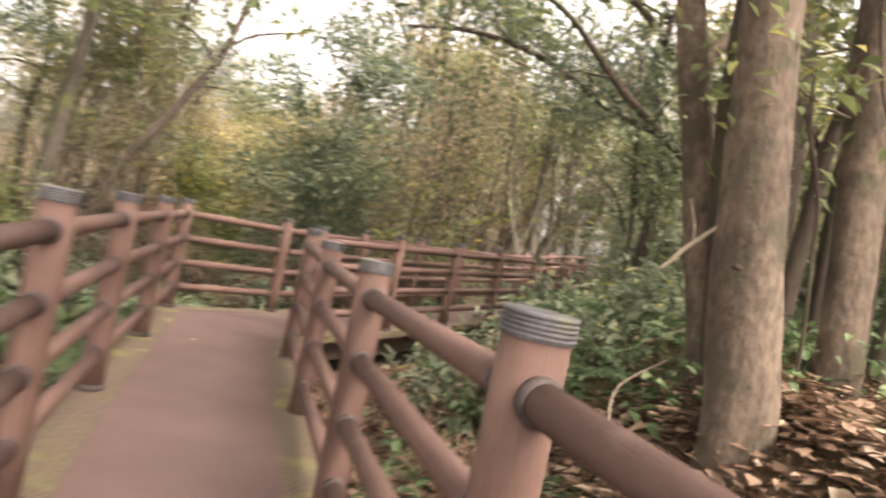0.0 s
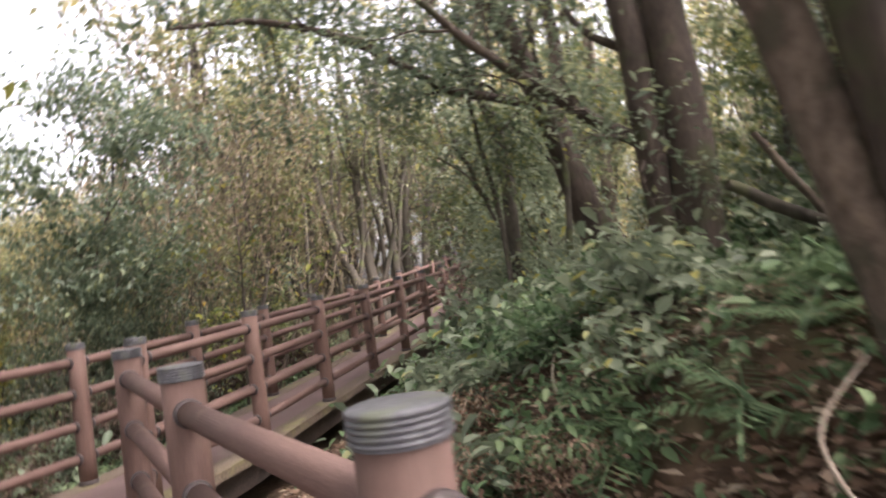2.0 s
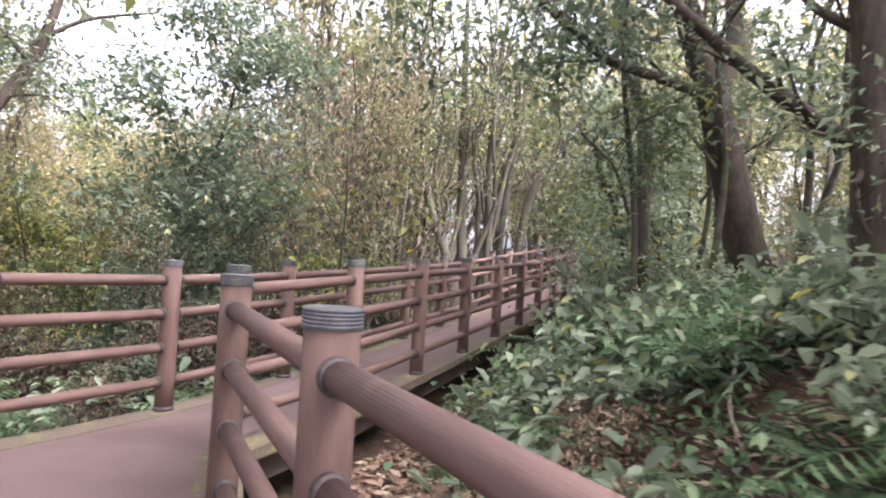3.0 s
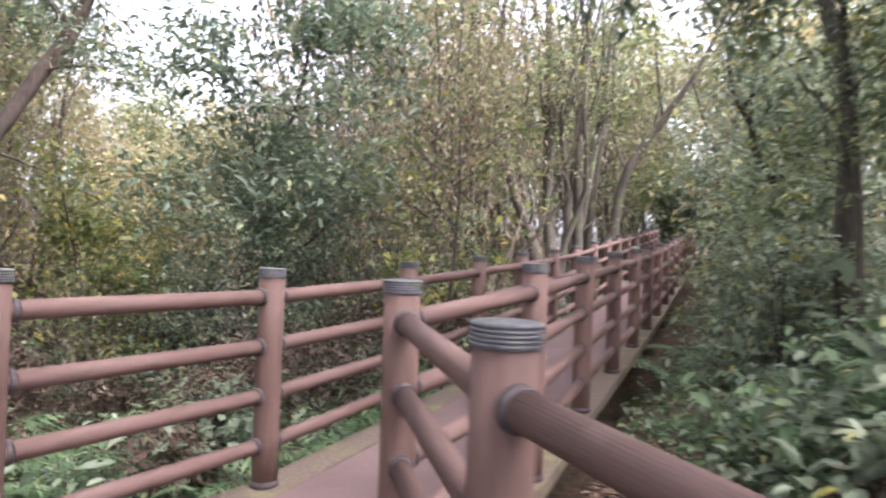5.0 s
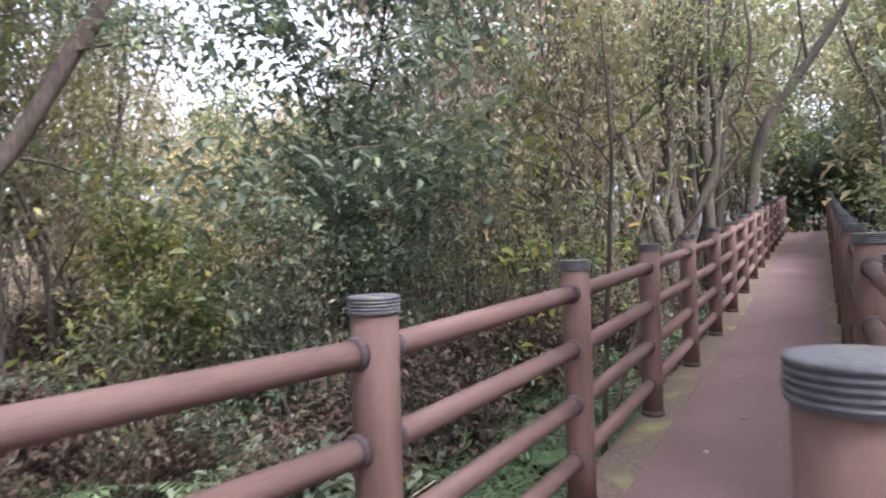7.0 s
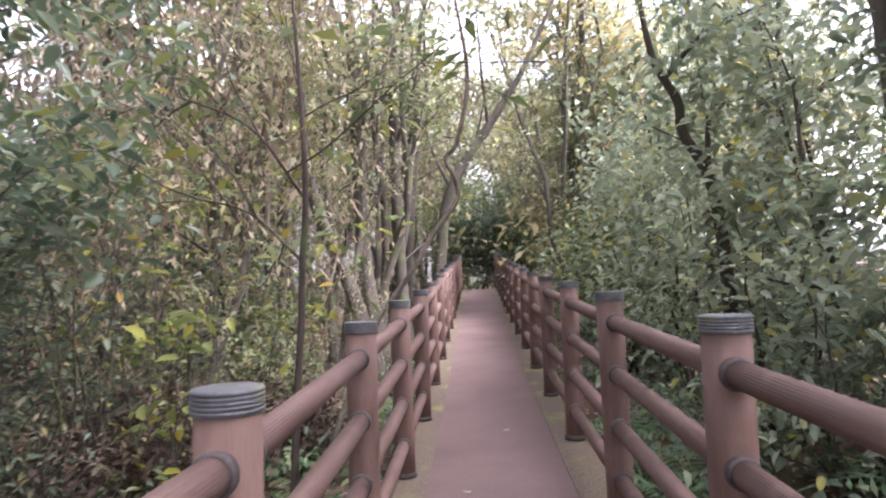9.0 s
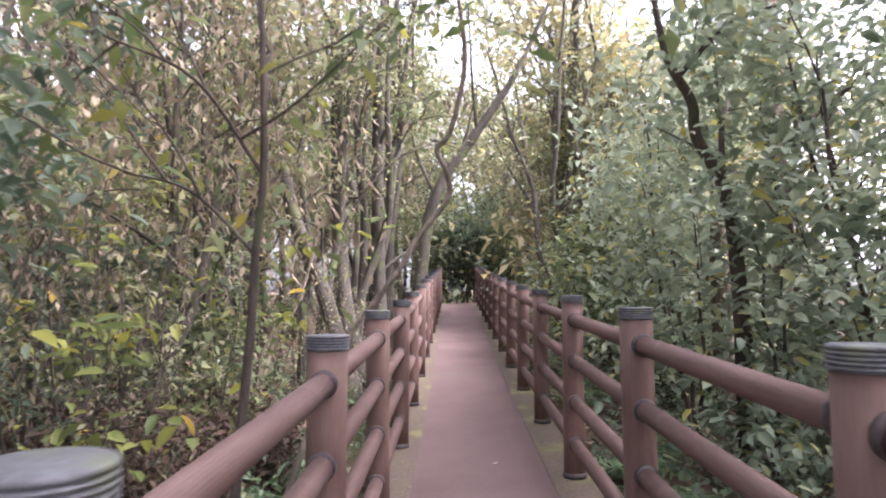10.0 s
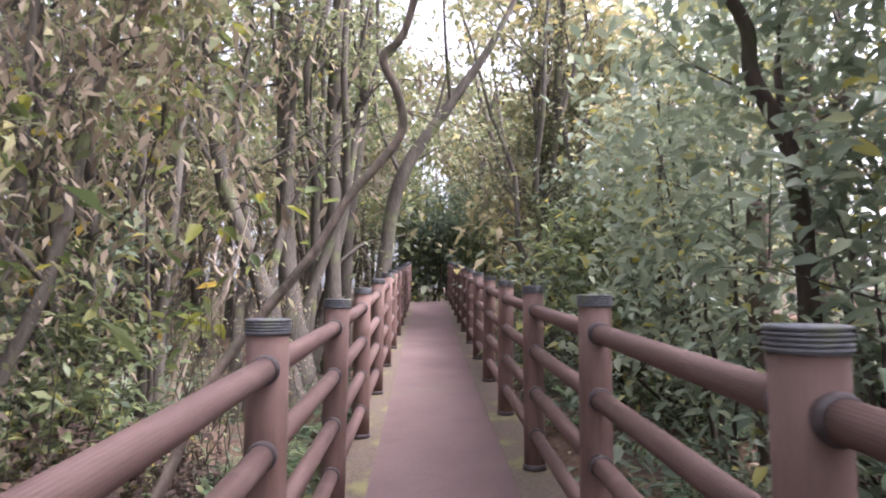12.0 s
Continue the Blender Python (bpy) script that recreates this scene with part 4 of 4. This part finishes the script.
for k, pts in enumerate(([(1.5, 18.4, 0.0, 0.2), (1.2, 18.5, 1.8, 0.13), (1.1, 18.55, 4.0, 0.11), (1.05, 18.6, 6.0, 0.09), (1.0, 18.7, 8.5, 0.05)], [(1.95, 18.6, 0.0, 0.18), (1.88, 18.7, 1.8, 0.12), (1.84, 18.7, 4.1, 0.10), (1.9, 18.7, 6.2, 0.08), (2.2, 18.8, 8.5, 0.05)],
                          [(2.6, 19.0, 0.2, 0.18), (2.75, 19.0, 1.9, 0.12), (3.0, 18.9, 3.4, 0.10), (3.7, 18.6, 4.6, 0.085), (4.3, 18.3, 5.6, 0.06), (4.9, 18.0, 7.0, 0.03)], [(1.2, 17.6, 0.0, 0.17), (0.75, 17.8, 1.6, 0.11), (0.28, 18.0, 2.9, 0.10), (0.05, 18.1, 4.4, 0.08), (-0.1, 18.2, 6.5, 0.05)],
                          [(2.3, 19.6, 0.2, 0.14), (2.35, 19.6, 2.5, 0.09), (2.6, 19.7, 5.0, 0.07), (2.5, 19.8, 8.0, 0.03)])):
    e = np.array(pts[-2])
    lm = []
    for j in range(3):
        q = np.array(pts[2 + j % 2])
        a = 2.1 * j + k
        lm.append([(*q[:3], q[3] * 0.4), (q[0] + 0.5 * math.cos(a), q[1] + 0.5 * math.sin(a), q[2] + 0.9, q[3] * 0.3), (q[0] + 0.8 * math.cos(a), q[1] + 0.8 * math.sin(a), q[2] + 2.0, q[3] * 0.15)])
    big_tree("tall mossy grey stem of a clump of trees", [pts], lm, M_BARK_GREY, 500, L_OLIVE, 0.10, 0.25, seed=30 + k)
# inner side of the second straight
big_tree("broken reddish tree stump among shrubs", [[(4.0, 13.2, 0.2, 0.12), (4.0, 13.28, 0.9, 0.095), (4.02, 13.3, 1.6, 0.09), (4.03, 13.3, 2.2, 0.085), (4.05, 13.3, 2.28, 0.03)]], [], M_BARK, seed=40, name="tree_stump")
big_tree("dark crooked tree among evergreen shrubs", [[(3.32, 12.36, 0.1, 0.10), (3.27, 12.34, 1.19, 0.07), (3.18, 12.30, 1.94, 0.06), (3.07, 12.30, 2.45, 0.055), (2.85, 12.36, 2.87, 0.05), (2.80, 12.35, 3.17, 0.045), (2.59, 12.41, 3.58, 0.035), (2.5, 12.5, 4.4, 0.02)]],
         [[(3.07, 12.30, 2.45, 0.03), (3.4, 12.6, 3.1, 0.025), (3.9, 12.9, 3.6, 0.012)], [(2.70, 12.38, 3.4, 0.025), (3.0, 12.1, 3.8, 0.02), (3.5, 11.9, 4.0, 0.01)]], M_BARK_DARK, 1100, L_BROAD, 0.13, 0.26, seed=41)
big_tree("thick pale tree trunk behind evergreen foliage", [[(6.1, 14.2, 0.2, 0.25), (6.15, 14.3, 1.6, 0.17), (6.25, 14.45, 4.0, 0.15), (6.3, 14.5, 6.5, 0.11)]], [[(6.25, 14.45, 4.0, 0.05), (5.5, 14.2, 4.9, 0.04), (4.6, 14.0, 5.4, 0.02)], [(6.25, 14.45, 3.4, 0.05), (6.6, 13.6, 4.2, 0.04), (7.0, 12.8, 4.6, 0.02)]], M_BARK, 1500, L_MID, 0.11, 0.25, seed=42)
# short dead branch on the big trunk, pale
big_tree("short pale broken dead branch leaning on a trunk", [[(1.50, 2.73, 1.375, 0.005), (1.53, 2.715, 1.41, 0.008), (1.58, 2.70, 1.48, 0.009), (1.66, 2.68, 1.57, 0.008), (1.725, 2.675, 1.64, 0.005)], [(1.61, 2.695, 1.515, 0.005), (1.60, 2.70, 1.60, 0.004), (1.565, 2.71, 1.70, 0.003)]], [], M_DEAD, seed=43, name="dead_branch")


big_tree("thin pale vine stem rising from the bank", [[(1.52, 2.9, -0.1, 0.008), (1.53, 2.93, 0.35, 0.008), (1.53, 3.02, 0.52, 0.007), (1.50, 3.15, 0.64, 0.007), (1.55, 3.26, 0.77, 0.006), (1.75, 3.28, 0.94, 0.005)]], [], M_DEAD, seed=44, name="vine")
for k, pts in enumerate(([(2.50, 3.95, 0.9, 0.06), (2.52, 3.9, 1.7, 0.05), (2.54, 3.88, 2.24, 0.045), (2.59, 3.86, 2.57, 0.042), (2.68, 3.83, 3.04, 0.035), (2.72, 3.8, 3.8, 0.02)], [(2.75, 4.0, 0.9, 0.05), (2.66, 3.9, 2.2, 0.04), (2.73, 3.85, 2.69, 0.035), (3.0, 3.82, 3.08, 0.03), (3.4, 3.8, 3.5, 0.015)])):
    big_tree("dark slanting stem behind the large trunks", [pts], [[(*pts[2][:3], 0.016), (pts[2][0] - 0.15, pts[2][1] + 0.2, pts[2][2] + 0.4, 0.011), (pts[2][0] - 0.4, pts[2][1] + 0.35, pts[2][2] + 0.7, 0.005)]], M_BARK_DARK, 160, L_MID, seed=70 + k)
for k, pts in enumerate(([(2.02, 2.9, 2.4, 0.008), (2.05, 2.88, 2.12, 0.009), (2.11, 2.89, 1.95, 0.009), (2.16, 2.9, 1.77, 0.009), (2.18, 2.91, 1.59, 0.008), (2.22, 2.92, 1.2, 0.008), (2.25, 2.95, 0.5, 0.008)], [(2.28, 2.99, 2.9, 0.007), (2.30, 2.99, 2.67, 0.008), (2.38, 3.0, 2.36, 0.008), (2.48, 3.0, 2.17, 0.008), (2.53, 3.01, 1.99, 0.008), (2.52, 3.02, 1.76, 0.007), (2.58, 3.05, 0.8, 0.007)])):
    big_tree("thin dark vine winding down a trunk", [pts], [], M_BARK_DARK, seed=75 + k, name="vine")
for k, pts in enumerate(([(2.85, 5.42, 1.70, 0.035), (2.94, 5.41, 1.66, 0.04), (3.18, 5.38, 1.51, 0.045), (3.5, 5.33, 1.35, 0.045), (3.8, 5.3, 1.2, 0.045)], [(3.2, 5.55, 2.05, 0.02), (3.29, 5.54, 1.92, 0.028), (3.42, 5.53, 1.72, 0.03), (3.59, 5.51, 1.48, 0.03), (3.7, 5.5, 1.2, 0.03)])):
    big_tree("fallen bare limb propped on the bank", [pts], [], M_BARK if k else M_BARK_GREY, seed=80 + k, name="fallen_limb")
big_tree("mossy broken log with a pale cut end", [[(1.30, 4.95, 0.14, 0.10), (1.40, 4.76, 0.24, 0.10), (1.52, 4.58, 0.30, 0.085), (1.57, 4.50, 0.31, 0.05)]], [], M_STONE, seed=45, name="log")
for k, (x, y, a, ln) in enumerate(((0.6, 3.6, 0.4, 0.8), (0.9, 4.6, 2.0, 0.6), (1.4, 5.2, 1.1, 1.0), (0.3, 5.4, 2.6, 0.7), (1.9, 4.4, 0.2, 0.9), (-2.9, 9.2, 0.9, 1.1), (-3.4, 7.6, 2.2, 0.9), (-0.8, 12.6, 0.5, 1.2), (-1.4, 11.6, 2.4, 0.9), (2.6, 10.0, 1.5, 1.0), (-4.2, 8.8, 1.4, 1.3), (0.2, 14.2, 2.0, 1.2))):
    q = [(x + ln * u * math.cos(a) + 0.04 * math.sin(7 * u + k), y + ln * u * math.sin(a), float(ground_z(x + ln * u * math.cos(a), y + ln * u * math.sin(a))) + 0.03 + 0.10 * u * (k % 3), 0.012 - 0.007 * u) for u in (0, 0.3, 0.6, 1.0)]
    big_tree("fallen dry twig on the leaf litter", [q], [], M_DEAD, seed=60 + k, name="fallen_twig")


for x, y, sc, turn in ((0.45, 4.4, 0.5, 0), (0.85, 4.9, 0.45, 70), (0.25, 5.3, 0.5, 140), (1.15, 4.3, 0.4, 200), (0.75, 3.7, 0.35, 260), (0.9, 5.7, 0.45, 300)):
    plant((V_BROWN[0][0], BRACKEN), x, y, sc, turn, "dry reddish brown bracken heap on the bank", "bracken", "dry bracken")


# ---- ferns and floor cover ----
def fern_mesh(g, fronds, length):
    v_all, q_all, n = [], [], 0
    for k in range(fronds):
        az = 2 * math.pi * (k + 0.4 * g.random()) / fronds
        el = 0.85 + 0.25 * g.normal()
        ln = length * (0.75 + 0.4 * g.random())
        m = 15
        u = np.linspace(0, 1, m)
        out = ln * (u * math.cos(el) + 0.25 * u * u)
        up = ln * (u * math.sin(el) - 0.62 * u * u)
        mid = np.stack([out * math.cos(az), out * math.sin(az), up + 0.02], -1)
        side = np.array([-math.sin(az), math.cos(az), 0])
        fwd = np.array([math.cos(az), math.sin(az), 0])
        for sgn in (-1, 1):
            wid = ln * 0.24 * np.sin(np.clip(u * 1.05 + 0.12, 0, 1) * math.pi) ** 0.8
            step = ln / m * 0.55
            for i in range(1, m):
                a = mid[i]
                tip = a + side * sgn * wid[i] + fwd * wid[i] * 0.35 + np.array([0, 0, -0.25 * wid[i]])
                c = (a + tip) / 2
                v_all.append([a - fwd * step * 0.4, c + fwd * step * 0.6, tip, c - fwd * step * 0.6])
        w = ln * 0.008
        for i in range(m - 1):
            v_all.append([mid[i] - side * w, mid[i] + side * w, mid[i + 1] + side * w, mid[i + 1] - side * w])
    v = np.array(v_all).reshape(-1, 3)
    return mesh_np("fronds", v, np.arange(len(v)).reshape(-1, 4), L_FERN)


g = np.random.default_rng(21)
FERNS = [fern_mesh(g, 8, 0.62), fern_mesh(g, 7, 0.5), fern_mesh(g, 9, 0.7)]


def fern(x, y, s):
    f = tagged(new("fern", FERNS[g.integers(3)]), "green fern with arching fronds on the forest floor", "fern", "ferns")
    f.matrix_basis = pose(x, y, float(ground_z(x, y)) - 0.01, g.normal(0, 6), g.normal(0, 6), g.uniform(0, 360)) @ Matrix.Scale(s, 4)


def inside_deck(x, y, gap=0.15):
    ra = (x - 0.97) * 0.903 + (y - 1.124) * 0.43
    rb = (x + 0.538) * 0.912 - (y - 7.783) * 0.41
    if y < 6.2 and ra < gap and ra > -1.2 - gap:
        return True
    return y > 5.0 and -1.3 - gap < rb < gap and along_b(x, y) > -1.6


count = 0
while count < 335:
    if count < 160:
        x, y = g.uniform(0.2, 4.5), g.uniform(1.6, 10.0)
        d = min((x - 0.97) * 0.903 + (y - 1.124) * 0.43, (x + 0.538) * 0.912 - (y - 7.783) * 0.41)
        if d < 0.5 or (d < 1.4 and g.random() < 0.75):
            continue
    elif count < 285:
        k, u, off = g.integers(4, 9), g.random(), 0.4 + 5.0 * g.random() ** 1.4
        (ax, ay), (bx, by) = L_POSTS[k], L_POSTS[k + 1]
        ln = math.hypot(bx - ax, by - ay)
        x, y = ax + u * (bx - ax) - off * (by - ay) / ln, ay + u * (by - ay) + off * (bx - ax) / ln
    else:
        x, y = g.uniform(-2.5, 6), g.uniform(9.5, 19)
    if inside_deck(x, y, 0.3):
        continue
    fern(x, y, g.uniform(0.55, 1.0) if count < 160 else g.uniform(0.9, 1.5))
    count += 1


def floor_stuff(name, n, box, size, mat, lift, label, aspect=0.5, flat=True, keep=None):
    x, y = g.uniform(box[0], box[2], n), g.uniform(box[1], box[3], n)
    ok = np.array([not inside_deck(a, b, 0.16) and (keep is None or keep(a, b)) for a, b in zip(x, y)])
    x, y = x[ok], y[ok]
    z = ground_z(x, y) + lift[0] + (lift[1] - lift[0]) * g.random(len(x)) ** 2
    v, q = leaves(np.stack([x, y, z], -1), size, aspect, 0.0 if flat else 0.3, g, 0.35, not flat)
    if flat:
        c = np.repeat(np.stack([x, y, z], -1), len(v) // len(x), 0)
        v = c + (v - c) * np.array([1, 1, 0.45])
    tagged(put(name, mesh_np(name, v, q, mat)), label, "leaf litter" if flat else "undergrowth", kind="stuff")


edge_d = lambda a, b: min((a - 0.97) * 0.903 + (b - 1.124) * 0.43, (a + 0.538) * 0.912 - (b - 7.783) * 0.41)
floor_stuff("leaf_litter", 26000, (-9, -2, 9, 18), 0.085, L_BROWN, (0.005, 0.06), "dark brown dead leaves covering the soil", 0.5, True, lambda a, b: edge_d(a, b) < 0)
floor_stuff("leaf_litter", 20000, (-4, -2, 9, 18), 0.085, L_LITTER, (0.005, 0.06), "brown and tan dead leaves covering the soil", 0.5, True, lambda a, b: edge_d(a, b) >= 0)
floor_stuff("leaf_litter", 20000, (-0.5, 1, 4.5, 9.5), 0.075, L_LITTER, (0.005, 0.08), "pale brown dead leaves on the bank", 0.5)
floor_stuff("leaf_litter", 30000, (-1.0, 1.2, 3.2, 8.6), 0.095, L_LITTER, (0.005, 0.13), "curled pale brown leaves heaped along the inner edge of the deck", 0.5, True, lambda a, b: 0.1 < edge_d(a, b) < 1.7 + 0.5 * math.sin(2.1 * a + 1.7 * b))
patch = lambda a, b: math.sin(a * 1.7 + 0.5) * math.cos(b * 1.3) + 0.4 * math.sin(3.1 * a + 2.2 * b) > -0.35
floor_stuff("leaf_litter", 12000, (1.2, 0.2, 4.2, 3.6), 0.058, L_LITTER, (0.005, 0.06), "pale brown dead leaves under the big trunks", 0.5)
floor_stuff("low_undergrowth", 12000, (-9, 3, -1.4, 15), 0.075, L_DARK, (0.03, 0.30), "low green leafy undergrowth on the forest floor", 0.55, False, patch)
floor_stuff("low_undergrowth", 15000, (0.3, 2.9, 6.5, 10), 0.07, L_FERN, (0.03, 0.30), "low green leafy undergrowth on the bank", 0.5, False, patch)
floor_stuff("low_undergrowth", 16000, (-2, 9.5, 9, 22), 0.085, L_DARK, (0.03, 0.55), "low dark green undergrowth beside the boardwalk", 0.5, False, patch)

# a few fallen leaves and scraps on the deck
for x, y, turn in ((-1.35, 7.6, 20), (-0.6, 9.6, 80), (0.1, 11.3, 140), (-1.75, 5.2, 60), (0.9, 12.4, 200), (-0.2, 10.2, 300), (0.2, 2.0, 30)):
    bm = bmesh.new()
    ring = [bm.verts.new((0.028 * math.cos(a) * (1.3 if k % 2 else 0.8), 0.016 * math.sin(a), 0.004 * math.cos(2 * a))) for k, a in enumerate(np.arange(8) * math.pi / 4)]
    top = bm.faces.new(ring)
    ex = bmesh.ops.extrude_face_region(bm, geom=[top])
    bmesh.ops.translate(bm, verts=[e for e in ex["geom"] if isinstance(e, bmesh.types.BMVert)], vec=(0, 0, 0.002))
    f = tagged(put("fallen_leaf", bm_mesh("fallen_leaf", bm, M_DEAD)), "small pale fallen leaf lying on the deck", "leaf", "leaves on the deck")
    f.matrix_basis = pose(x, y, deck_z(x, y) + 0.010, 0, 0, turn)

# a dark knot on the big trunk
for x, y, z, r in ((1.78, 2.585, 1.44, 0.034),):
    bm = bmesh.new()
    bmesh.ops.create_icosphere(bm, subdivisions=3, radius=r)
    for v in bm.verts:
        v.co *= 1 + 0.25 * noise.noise(v.co * 40)
        v.co.z *= 0.7
    put("knot", bm_mesh("knot", bm, M_BARK_DARK, True), BIG_TRUNK, Matrix.Translation(-BIG_TRUNK.location) @ pose(x, y, z), "dark bark knot")
